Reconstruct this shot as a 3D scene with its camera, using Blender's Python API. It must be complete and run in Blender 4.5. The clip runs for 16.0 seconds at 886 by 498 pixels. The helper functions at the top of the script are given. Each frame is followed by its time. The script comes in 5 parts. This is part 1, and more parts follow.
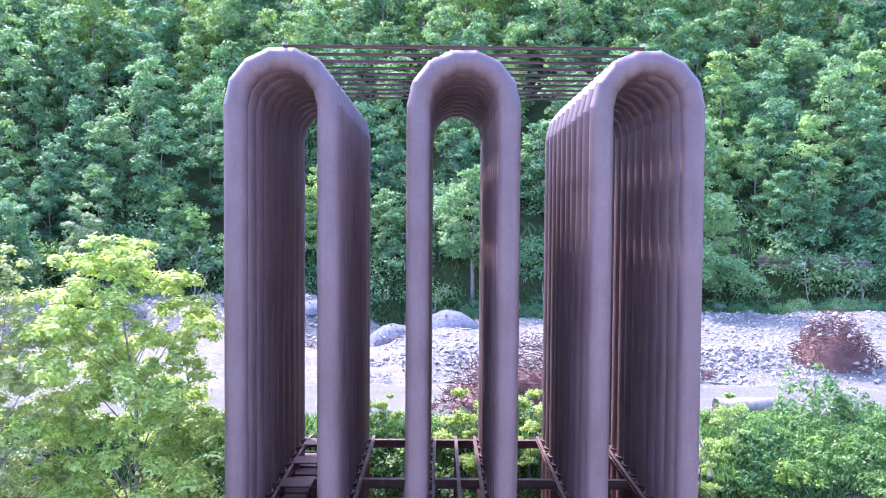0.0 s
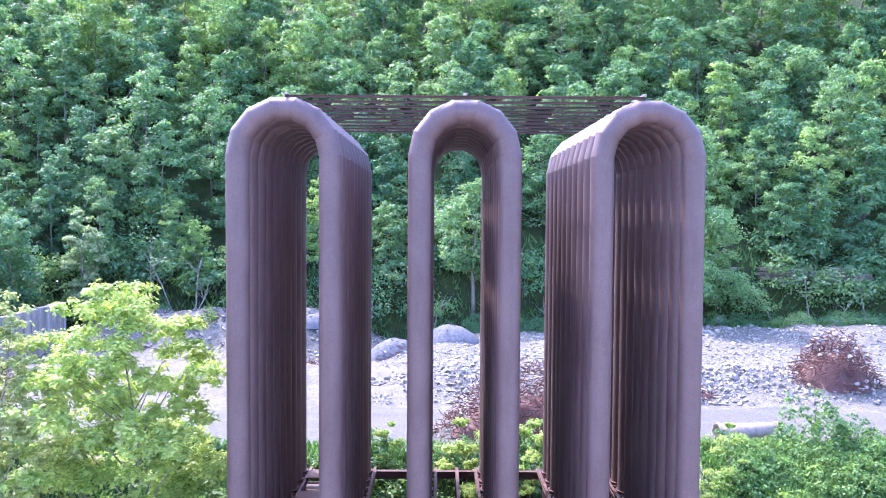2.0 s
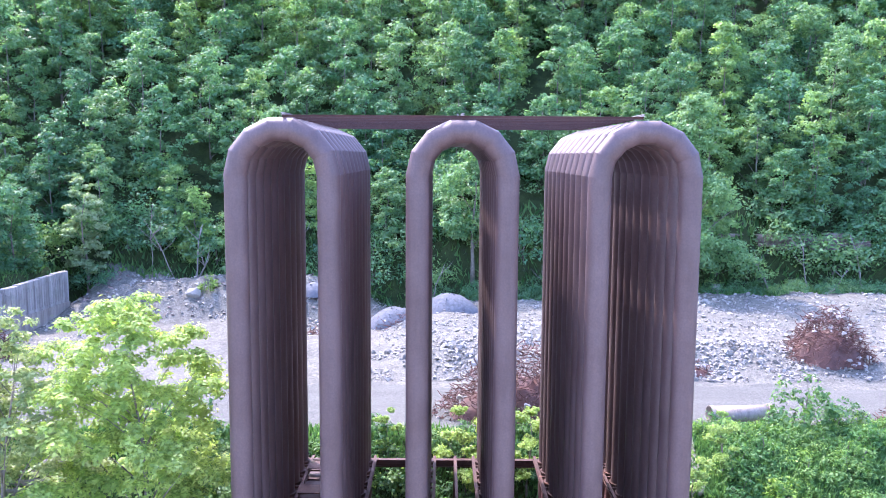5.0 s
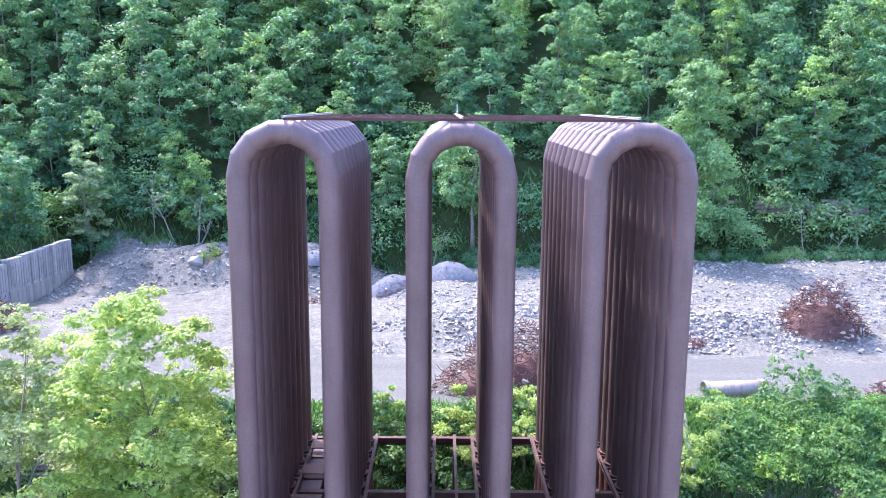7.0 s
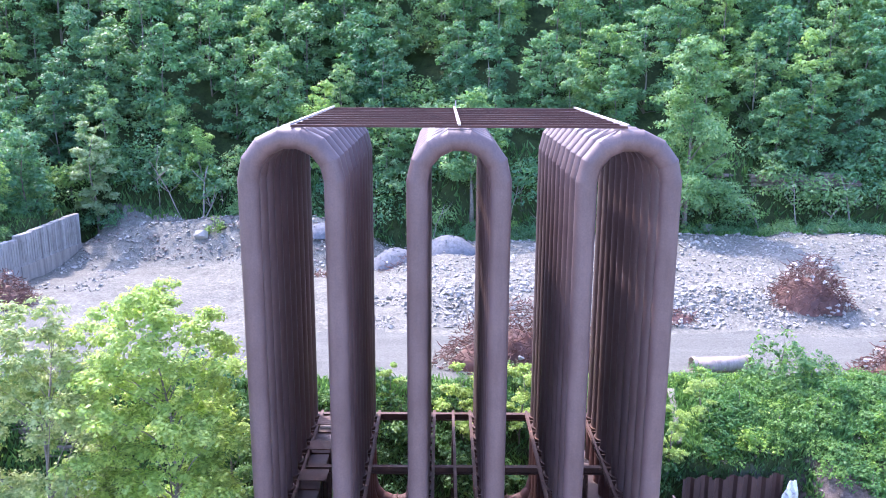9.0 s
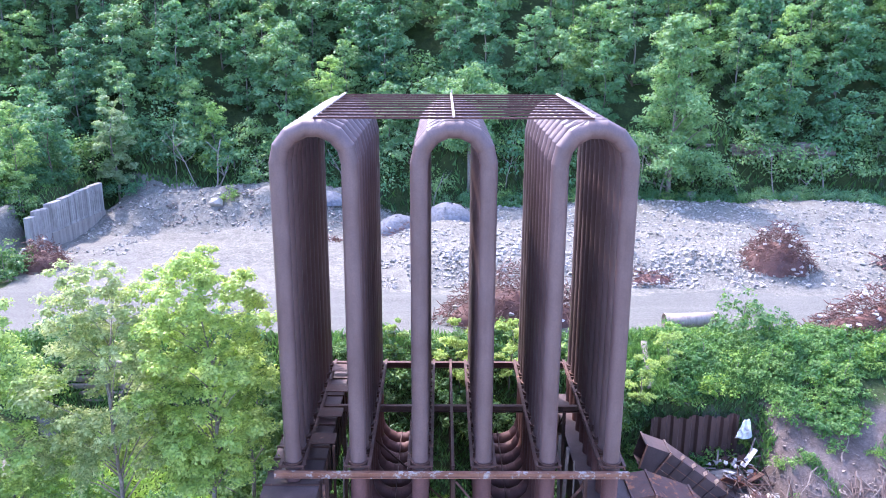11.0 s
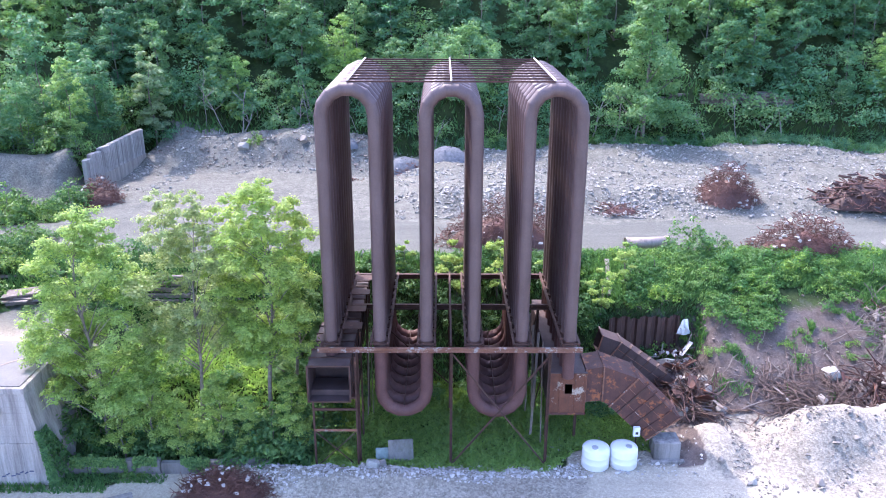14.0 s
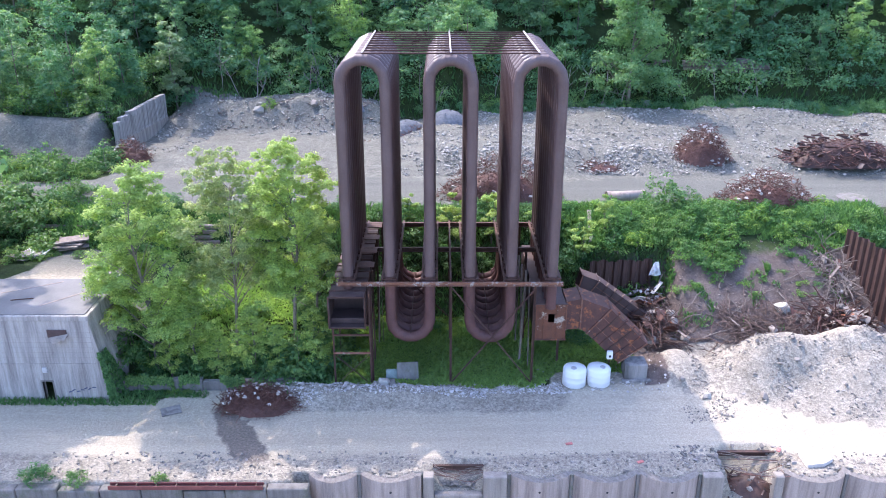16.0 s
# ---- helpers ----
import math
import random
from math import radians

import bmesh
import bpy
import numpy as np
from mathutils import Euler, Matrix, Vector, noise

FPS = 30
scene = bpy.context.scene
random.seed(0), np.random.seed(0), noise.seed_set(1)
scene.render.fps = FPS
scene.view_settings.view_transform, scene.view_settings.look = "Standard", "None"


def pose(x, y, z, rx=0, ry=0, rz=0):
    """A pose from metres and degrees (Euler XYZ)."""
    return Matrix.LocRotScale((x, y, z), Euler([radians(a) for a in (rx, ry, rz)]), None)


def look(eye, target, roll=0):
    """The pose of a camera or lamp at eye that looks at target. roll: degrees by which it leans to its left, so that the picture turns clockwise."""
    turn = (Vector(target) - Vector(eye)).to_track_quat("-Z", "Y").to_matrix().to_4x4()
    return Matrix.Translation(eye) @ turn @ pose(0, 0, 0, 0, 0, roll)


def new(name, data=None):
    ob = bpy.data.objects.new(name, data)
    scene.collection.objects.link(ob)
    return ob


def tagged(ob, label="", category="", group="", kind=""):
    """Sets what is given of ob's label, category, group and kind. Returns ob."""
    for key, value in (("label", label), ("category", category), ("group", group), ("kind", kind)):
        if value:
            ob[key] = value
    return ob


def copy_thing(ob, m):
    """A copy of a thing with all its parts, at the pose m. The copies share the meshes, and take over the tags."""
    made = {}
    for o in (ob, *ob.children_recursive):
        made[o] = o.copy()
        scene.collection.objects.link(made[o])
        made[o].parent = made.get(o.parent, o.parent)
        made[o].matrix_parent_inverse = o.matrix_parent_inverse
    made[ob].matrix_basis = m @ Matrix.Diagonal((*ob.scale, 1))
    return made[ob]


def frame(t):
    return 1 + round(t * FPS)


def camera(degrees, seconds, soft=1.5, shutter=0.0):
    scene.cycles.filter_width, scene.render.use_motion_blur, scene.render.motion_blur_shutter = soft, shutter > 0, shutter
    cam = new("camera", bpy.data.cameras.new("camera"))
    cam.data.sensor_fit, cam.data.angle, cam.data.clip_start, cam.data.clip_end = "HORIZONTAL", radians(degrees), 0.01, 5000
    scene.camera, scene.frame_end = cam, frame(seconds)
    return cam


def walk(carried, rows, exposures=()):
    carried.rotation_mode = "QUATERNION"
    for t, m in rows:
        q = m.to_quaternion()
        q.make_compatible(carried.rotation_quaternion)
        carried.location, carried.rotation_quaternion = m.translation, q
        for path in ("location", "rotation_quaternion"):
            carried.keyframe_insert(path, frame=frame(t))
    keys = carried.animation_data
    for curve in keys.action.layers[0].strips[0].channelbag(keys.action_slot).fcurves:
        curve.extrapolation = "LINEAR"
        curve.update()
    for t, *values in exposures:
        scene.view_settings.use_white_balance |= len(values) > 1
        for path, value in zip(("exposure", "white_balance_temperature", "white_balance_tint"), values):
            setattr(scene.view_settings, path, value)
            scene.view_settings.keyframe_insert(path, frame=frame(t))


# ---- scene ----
cam = camera(57.7, 16.0, 0.95)
METRES, EYE, TILT, LEAN, TURN = 40.0, 22.4, 0.0, 0.0, -0.2
ROWS = [
    (0.0, 0.0, 0.0, 0.0, 0.01, -2.16, -0.38),
    (0.5, 0.0003, -0.0003, 0.0125, 0.04, -2.14, -0.37),
    (1.0, -0.0003, -0.0002, 0.0251, 0.04, -2.14, -0.37),
    (1.5, -0.0007, -0.0004, 0.0376, 0.05, -2.17, -0.36),
    (2.0, -0.0008, -0.0005, 0.0502, 0.06, -2.45, -0.36),
    (2.5, -0.0007, -0.0006, 0.0625, 0.06, -2.98, -0.36),
    (3.0, 0.0002, -0.0009, 0.0749, 0.07, -3.61, -0.35),
    (3.5, 0.0012, -0.0014, 0.0874, 0.08, -4.3, -0.36),
    (4.0, 0.0013, -0.0015, 0.0997, 0.08, -5.02, -0.37),
    (6.5, 0.0014, -0.0063, 0.1619, 0.11, -9.22, -0.36),
    (7.0, 0.0023, -0.0104, 0.1741, 0.12, -10.1, -0.35),
    (7.5, 0.0029, -0.0164, 0.1865, 0.14, -10.91, -0.34),
    (8.0, 0.0029, -0.0247, 0.1986, 0.14, -11.62, -0.33),
    (8.5, 0.0034, -0.036, 0.2104, 0.14, -12.33, -0.31),
    (9.0, 0.0039, -0.0529, 0.2227, 0.14, -12.99, -0.29),
    (11.5, 0.008, -0.2659, 0.2816, 0.15, -16.28, -0.18),
    (12.0, 0.0082, -0.322, 0.2934, 0.15, -16.93, -0.16),
    (12.5, 0.0082, -0.3795, 0.3054, 0.14, -17.6, -0.15),
    (13.0, 0.0083, -0.4359, 0.3172, 0.15, -18.24, -0.14),
    (13.5, 0.0081, -0.4948, 0.3286, 0.15, -18.88, -0.14),
    (14.0, 0.0079, -0.554, 0.3406, 0.14, -19.52, -0.12),
    (14.5, 0.0073, -0.6133, 0.3525, 0.13, -20.17, -0.11),
    (15.0, 0.0074, -0.6732, 0.3646, 0.13, -20.81, -0.09),
    (15.5, 0.007, -0.7333, 0.3765, 0.12, -21.44, -0.08),
    (16.0, 0.0065, -0.793, 0.3884, 0.11, -21.99, -0.07),
]
walk(cam, [(t, pose(0, 0, EYE, TILT, LEAN, TURN) @ pose(METRES * x, METRES * y, METRES * z, 90 + pitch, roll, yaw)) for t, x, y, z, yaw, pitch, roll in ROWS],
     exposures=[(0.0, 2.93, 5200, 39), (7.0, 2.67, 5340, 30), (12.0, 2.68, 5300, 30), (16.0, 2.08, 5520, 21)])

# ---- world and sun ----
SUN_WAY = Vector((12.4, -15.9, -26.5)).normalized()
world = bpy.data.worlds.new("sky")
scene.world = world
world.use_nodes = True
sky = world.node_tree.nodes.new("ShaderNodeTexSky")
sky.sky_type = "NISHITA"
sky.sun_disc = False
sky.dust_density = 2.7
sky.air_density = 1.0
sky.ozone_density = 1.0
sky.sun_elevation = math.asin(-SUN_WAY.z)
sky.sun_rotation = math.atan2(-SUN_WAY.x, -SUN_WAY.y)
back = world.node_tree.nodes["Background"]
back.inputs["Strength"].default_value = 0.15
world.node_tree.links.new(sky.outputs["Color"], back.inputs["Color"])
sun_data = bpy.data.lights.new("sun", "SUN")
sun_data.energy, sun_data.angle, sun_data.color = 1.5, radians(0.6), (1.0, 0.84, 0.62)
sun = new("sun", sun_data)
sun.matrix_world = look((-60, 90, 140), Vector((-60, 90, 140)) + SUN_WAY)


# ---- materials ----
class Nodes:
    """A small builder of node materials."""

    def __init__(self, name):
        self.mat = bpy.data.materials.new(name)
        self.mat.use_nodes = True
        self.tree = self.mat.node_tree
        self.bsdf = self.tree.nodes["Principled BSDF"]
        self.where = self.tree.nodes.new("ShaderNodeNewGeometry").outputs["Position"]

    def node(self, kind, **values):
        n = self.tree.nodes.new(kind)
        for key, value in values.items():
            n.inputs[key].default_value = value
        return n

    def link(self, a, b):
        self.tree.links.new(a, b)

    def grain(self, scale, detail=6.0, rough=0.6, stretch=None, where=None):
        n = self.node("ShaderNodeTexNoise", Scale=scale, Detail=detail, Roughness=rough)
        src = where or self.where
        if stretch:
            m = self.node("ShaderNodeMapping", Scale=stretch)
            self.link(src, m.inputs["Vector"])
            src = m.outputs["Vector"]
        self.link(src, n.inputs["Vector"])
        return n.outputs["Fac"]

    def ramp(self, fac, *stops):
        n = self.node("ShaderNodeValToRGB")
        while len(n.color_ramp.elements) < len(stops):
            n.color_ramp.elements.new(0.5)
        for e, (p, c) in zip(n.color_ramp.elements, stops):
            e.position = p
            e.color = (*c, 1.0) if isinstance(c, tuple) else (c, c, c, 1.0)
        self.link(fac, n.inputs["Fac"])
        return n.outputs["Color"]

    def mix(self, fac, a, b, blend="MIX"):
        n = self.tree.nodes.new("ShaderNodeMix")
        n.data_type, n.blend_type = "RGBA", blend
        for k, value in ((0, fac), (6, a), (7, b)):
            socket = n.inputs[k]
            if isinstance(value, (int, float)):
                socket.default_value = value if k == 0 else (value, value, value, 1.0)
            elif isinstance(value, tuple):
                socket.default_value = (*value, 1.0)
            else:
                self.link(value, socket)
        return n.outputs[2]

    def bump(self, height, strength, distance):
        n = self.node("ShaderNodeBump", Strength=strength, Distance=distance)
        self.link(height, n.inputs["Height"])
        self.link(n.outputs["Normal"], self.bsdf.inputs["Normal"])

    def done(self, color, rough=0.8, metal=0.0, spec=None):
        for key, value in (("Base Color", color), ("Roughness", rough), ("Metallic", metal)):
            if isinstance(value, tuple):
                self.bsdf.inputs[key].default_value = (*value, 1.0)
            elif isinstance(value, (int, float)):
                self.bsdf.inputs[key].default_value = value
            else:
                self.link(value, self.bsdf.inputs[key])
        if spec is not None:
            self.bsdf.inputs["Specular IOR Level"].default_value = spec
        return self.mat


def rust_material(name, dark, light, scale=0.8, streak=0.5, rough=(0.45, 0.75), flake=None, flake_from=0.62, metal=0.0, flake_scale=1.9, spec=0.35, relief=0.35):
    n = Nodes(name)
    blotch = n.grain(scale, 8, 0.65)
    runs = n.grain(2.2, 6, 0.7, (1.0, 1.0, 0.09))
    fine = n.grain(14.0, 6, 0.7)
    base = n.ramp(blotch, (0.3, dark), (0.72, light))
    base = n.mix(streak, base, n.ramp(runs, (0.3, tuple(c * 0.62 for c in dark)), (0.75, tuple(min(1.0, c * 1.25) for c in light))))
    base = n.mix(0.35, base, n.ramp(fine, (0.3, 0.25), (0.7, 0.75)), "OVERLAY")
    if flake:
        patch = n.grain(flake_scale, 8, 0.7)
        base = n.mix(n.ramp(patch, (flake_from, 0.0), (flake_from + 0.07, 1.0)), base, flake)
    n.bump(fine, relief, 0.01)
    return n.done(base, n.ramp(runs, (0.3, rough[0]), (0.7, rough[1])), metal, spec)


def concrete_material(name, color, stain=0.5, scale=0.35, moss=0.0):
    n = Nodes(name)
    cloud = n.grain(scale, 8, 0.65)
    runs = n.grain(1.6, 7, 0.7, (1.0, 1.0, 0.07))
    fine = n.grain(9.0, 8, 0.75)
    base = n.ramp(cloud, (0.28, tuple(c * 0.62 for c in color)), (0.7, color))
    base = n.mix(stain, base, n.ramp(runs, (0.36, tuple(c * 0.34 for c in color)), (0.6, color)))
    if moss:
        base = n.mix(n.ramp(n.grain(0.7, 7, 0.7), (0.5, 0.0), (0.68, moss)), base, (0.07, 0.09, 0.04))
    base = n.mix(0.3, base, n.ramp(fine, (0.3, 0.3), (0.7, 0.7)), "OVERLAY")
    n.bump(fine, 0.5, 0.02)
    return n.done(base, 0.92, 0.0, 0.2)


def leaf_material(name, dark, light, glow=0.4, spread=1.0):
    n = Nodes(name)
    info = n.tree.nodes.new("ShaderNodeObjectInfo")
    isle = n.tree.nodes.new("ShaderNodeNewGeometry").outputs["Random Per Island"]
    each = n.ramp(isle, (0.0, dark), (1.0, light))
    tint = n.ramp(info.outputs["Random"], (0.0, (0.6, 0.78, 0.82)), (0.3, (0.8, 0.94, 0.88)), (0.6, (1.0, 1.02, 0.96)), (0.85, (1.25, 1.18, 0.88)), (1.0, (1.6, 1.4, 0.85)))
    base = n.mix(spread, each, tint, "MULTIPLY")
    n.done(base, 0.5, 0.0, 0.3)
    trans = n.node("ShaderNodeBsdfTranslucent")
    warm = n.mix(1.0, base, (1.4, 1.4, 0.65), "MULTIPLY")
    n.link(warm, trans.inputs["Color"])
    both = n.node("ShaderNodeMixShader", Fac=glow)
    n.link(n.bsdf.outputs[0], both.inputs[1])
    n.link(trans.outputs[0], both.inputs[2])
    n.link(both.outputs[0], n.tree.nodes["Material Output"].inputs["Surface"])
    return n.mat


def plain_material(name, color, rough=0.7, spread=0.25, scale=3.0, metal=0.0, bump=0.2):
    n = Nodes(name)
    a, b = n.grain(scale, 7, 0.65), n.grain(scale * 7, 5, 0.7)
    base = n.ramp(a, (0.3, tuple(c * (1 - spread) for c in color)), (0.7, tuple(min(1.0, c * (1 + spread)) for c in color)))
    base = n.mix(spread, base, n.ramp(b, (0.3, 0.3), (0.7, 0.7)), "OVERLAY")
    n.bump(b, bump, 0.01)
    return n.done(base, rough, metal, 0.35)


def rock_material(name, dark, light):
    n = Nodes(name)
    isle = n.tree.nodes.new("ShaderNodeNewGeometry").outputs["Random Per Island"]
    base = n.ramp(isle, (0.0, dark), (1.0, light))
    fine = n.grain(7.0, 7, 0.7)
    base = n.mix(0.4, base, n.ramp(fine, (0.3, 0.25), (0.7, 0.75)), "OVERLAY")
    n.bump(fine, 0.5, 0.02)
    return n.done(base, 0.92, 0.0, 0.2)


def ground_material():
    n = Nodes("ground earth")
    kinds = n.tree.nodes.new("ShaderNodeVertexColor")
    kinds.layer_name = "kind"
    split = n.tree.nodes.new("ShaderNodeSeparateColor")
    n.link(kinds.outputs["Color"], split.inputs["Color"])
    wide, mid, fine, grit = n.grain(0.09, 6, 0.6), n.grain(0.8, 8, 0.65), n.grain(5.0, 8, 0.75), n.grain(22.0, 4, 0.7)
    tracks = n.grain(0.5, 7, 0.7, (0.1, 1.8, 1.0))

    def pebbles(scale):
        v = n.node("ShaderNodeTexVoronoi", Scale=scale)
        n.link(n.where, v.inputs["Vector"])
        g = n.tree.nodes.new("ShaderNodeSeparateColor")
        n.link(v.outputs["Color"], g.inputs["Color"])
        return g.outputs["Red"], v.outputs["Distance"]

    big, big_d = pebbles(2.6)
    small, small_d = pebbles(7.0)
    road = n.mix(0.55, n.ramp(wide, (0.3, (0.376, 0.333, 0.250)), (0.7, (0.441, 0.393, 0.300))), n.ramp(tracks, (0.3, (0.322, 0.285, 0.215)), (0.5, (0.404, 0.360, 0.276)), (0.7, (0.469, 0.422, 0.325))))
    # The upper road is coloured darker to stand in for hill shade.
    shaded_road = n.mix(0.5, n.ramp(wide, (0.3, (0.109, 0.111, 0.097)), (0.7, (0.149, 0.152, 0.132))), n.ramp(tracks, (0.3, (0.098, 0.100, 0.086)), (0.7, (0.161, 0.162, 0.141))))
    road = n.mix(kinds.outputs["Alpha"], shaded_road, road)
    road = n.mix(0.08, road, n.ramp(small, (0.0, 0.2), (1.0, 0.8)), "OVERLAY")
    grass = n.ramp(mid, (0.3, (0.022, 0.036, 0.014)), (0.7, (0.055, 0.08, 0.026)))
    soil = n.ramp(n.grain(0.5, 9, 0.72), (0.25, (0.07, 0.054, 0.047)), (0.5, (0.128, 0.102, 0.089)), (0.75, (0.19, 0.162, 0.146)))
    soil = n.mix(0.4, soil, n.ramp(n.grain(2.4, 8, 0.75), (0.3, 0.2), (0.7, 0.8)), "OVERLAY")
    # Mound rubble carries hill shade in its colour; the yard's beige stays brighter.
    rubble = n.ramp(mid, (0.25, (0.107, 0.106, 0.087)), (0.5, (0.142, 0.140, 0.118)), (0.75, (0.180, 0.179, 0.149)))
    beige = n.ramp(mid, (0.25, (0.213, 0.190, 0.150)), (0.5, (0.269, 0.242, 0.193)), (0.75, (0.327, 0.296, 0.238)))
    rubble = n.mix(kinds.outputs["Alpha"], rubble, beige)
    rubble = n.mix(0.2, rubble, n.ramp(big, (0.0, 0.22), (1.0, 0.78)), "OVERLAY")
    rubble = n.mix(0.42, rubble, n.ramp(small, (0.0, 0.26), (1.0, 0.84)), "OVERLAY")

    def edge(channel, low=0.35, high=0.62):
        wob = n.mix(0.45, split.outputs[channel], mid, "LINEAR_LIGHT")
        return n.ramp(wob, (low, 0.0), (high, 1.0))

    rough_part = edge("Blue")
    base = n.mix(rough_part, road, rubble)
    base = n.mix(edge("Green"), base, soil)
    base = n.mix(edge("Red"), base, grass)
    wet = n.tree.nodes.new("ShaderNodeAttribute")
    wet.attribute_name = "wet"
    soaked = n.ramp(n.mix(0.5, wet.outputs["Fac"], mid, "LINEAR_LIGHT"), (0.28, 0.0), (0.5, 0.85))
    base = n.mix(soaked, base, n.ramp(fine, (0.3, (0.09, 0.076, 0.066)), (0.7, (0.17, 0.148, 0.13))))
    base = n.mix(0.55, base, n.ramp(fine, (0.28, 0.2), (0.72, 0.8)), "OVERLAY")
    base = n.mix(0.5, base, n.ramp(grit, (0.3, 0.22), (0.7, 0.78)), "OVERLAY")
    stony = n.mix(rough_part, fine, n.mix(0.5, big_d, small_d))
    relief = n.mix(0.4, stony, fine)
    n.bump(relief, 0.7, 0.16)
    return n.done(base, 0.95, 0.0, 0.15)


PIPE = rust_material("weathered pipe steel", (0.076, 0.043, 0.040), (0.134, 0.092, 0.086), 0.4, 0.35, (0.46, 0.62), spec=0.55, relief=0.12)
PIPE.node_tree.nodes["Principled BSDF"].inputs["Coat Weight"].default_value = 0.22
PIPE.node_tree.nodes["Principled BSDF"].inputs["Coat Roughness"].default_value = 0.45
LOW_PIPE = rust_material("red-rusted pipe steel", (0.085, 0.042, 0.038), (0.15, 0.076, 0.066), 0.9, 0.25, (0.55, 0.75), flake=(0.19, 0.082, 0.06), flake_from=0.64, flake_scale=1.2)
FRAME = rust_material("rusty frame steel", (0.042, 0.022, 0.018), (0.1, 0.05, 0.037), 1.2, 0.3, flake=(0.2, 0.1, 0.06), flake_from=0.6)
RAIL = rust_material("dull red-brown rail steel", (0.06, 0.027, 0.022), (0.11, 0.052, 0.042), 0.6, 0.2, (0.5, 0.65))
PAINTED = rust_material("flaking painted beam steel", (0.16, 0.06, 0.032), (0.27, 0.145, 0.095), 1.0, 0.2, flake=(0.4, 0.355, 0.315), flake_from=0.55)
RED_STEEL = rust_material("faded red painted steel", (0.13, 0.04, 0.036), (0.24, 0.085, 0.075), 1.2, 0.2, flake=(0.1, 0.05, 0.035), flake_from=0.6)
HEADER = rust_material("orange rust with pale paint", (0.085, 0.038, 0.028), (0.2, 0.08, 0.042), 1.6, 0.3, flake=(0.42, 0.37, 0.3), flake_from=0.56, flake_scale=1.1)
DUCT = rust_material("rusted duct plate", (0.046, 0.026, 0.026), (0.135, 0.062, 0.046), 1.0, 0.35, flake=(0.3, 0.11, 0.045), flake_from=0.54, flake_scale=1.3)
DARK_DUCT = rust_material("brown duct plate", (0.05, 0.033, 0.031), (0.11, 0.075, 0.07), 0.8, 0.3)
SHEET = rust_material("rusty sheet pile", (0.045, 0.026, 0.022), (0.105, 0.06, 0.047), 0.6, 0.6)
REBAR = rust_material("rebar rust", (0.085, 0.042, 0.034), (0.18, 0.09, 0.068), 2.0, 0.2)
CONCRETE = concrete_material("stained concrete", (0.32, 0.298, 0.275), 0.85)
CELL_CONCRETE = concrete_material("cream streaked concrete", (0.45, 0.375, 0.325), 0.6)
WALL_CONCRETE = concrete_material("weathered streaked wall concrete", (0.38, 0.36, 0.335), 0.7, 0.8, 0.25)
PALE_CONCRETE = concrete_material("pale broken concrete", (0.360, 0.320, 0.276), 0.45)
BLOCK = concrete_material("mottled board-marked concrete", (0.45, 0.42, 0.385), 0.78, 0.45)
OLD_CONCRETE = concrete_material("mossy concrete", (0.24, 0.225, 0.205), 0.5, moss=0.6)
ROOF = concrete_material("pale concrete roof", (0.25, 0.243, 0.237), 0.0, 0.25)
ROCK = rock_material("broken grey limestone", (0.202, 0.192, 0.166), (0.403, 0.386, 0.337))
YARD_ROCK = rock_material("broken beige stone", (0.15, 0.136, 0.12), (0.3, 0.277, 0.25))
WHITE_ROCK = rock_material("white limestone", (0.32, 0.298, 0.272), (0.6, 0.565, 0.525))
BARK = plain_material("grey bark", (0.2, 0.18, 0.15), 0.9, 0.4, 4.0)
DEAD_WOOD = plain_material("brown dead wood", (0.14, 0.1, 0.082), 0.9, 0.4, 3.0)
WOOD = plain_material("weathered timber", (0.2, 0.168, 0.145), 0.85, 0.35, 4.0)
TANK = plain_material("white plastic", (0.8, 0.81, 0.8), 0.35, 0.04, 1.0, bump=0.02)
BLACK = plain_material("dark rubber", (0.03, 0.03, 0.03), 0.6)
GALV = plain_material("dull galvanised steel", (0.5, 0.5, 0.5), 0.5, 0.2, 2.0, 0.4)
DARK_GALV = plain_material("weathered fence wire", (0.16, 0.17, 0.17), 0.7, 0.2, 2.0, 0.2)
GREEN_PLATE = plain_material("green-grey plate", (0.22, 0.27, 0.25), 0.7, 0.3, 2.0)
EDGE_DIRT = plain_material("trodden gravel dirt", (0.19, 0.172, 0.152), 0.95, 0.35, 4.0, bump=0.8)
SHALE = plain_material("blue-grey shale", (0.125, 0.133, 0.146), 0.9, 0.4, 2.5, bump=0.6)
LEDGE = plain_material("brown sandstone", (0.2, 0.165, 0.14), 0.9, 0.4, 1.5, bump=0.6)
PALE_BARK = plain_material("pale bare bark", (0.3, 0.27, 0.235), 0.9, 0.3, 3.0)
RED = plain_material("faded red plastic", (0.5, 0.17, 0.15), 0.6)
BLUE = plain_material("faded blue paint", (0.07, 0.08, 0.13), 0.8)
GROUND = ground_material()
LEAF_HILL = leaf_material("hill leaves", (0.108, 0.222, 0.128), (0.225, 0.37, 0.195), 0.45)
LEAF_NEAR = leaf_material("locust leaves", (0.195, 0.305, 0.09), (0.45, 0.57, 0.2), 0.5, 0.15)
LEAF_LACY = leaf_material("pale lacy leaves", (0.2, 0.28, 0.11), (0.44, 0.5, 0.24), 0.45, 0.1)
LEAF_TALL = leaf_material("light hill leaves", (0.118, 0.245, 0.115), (0.245, 0.4, 0.18), 0.4, 0.15)
LEAF_PALE = leaf_material("silvery leaves", (0.22, 0.32, 0.17), (0.34, 0.43, 0.25), 0.4, 0.1)
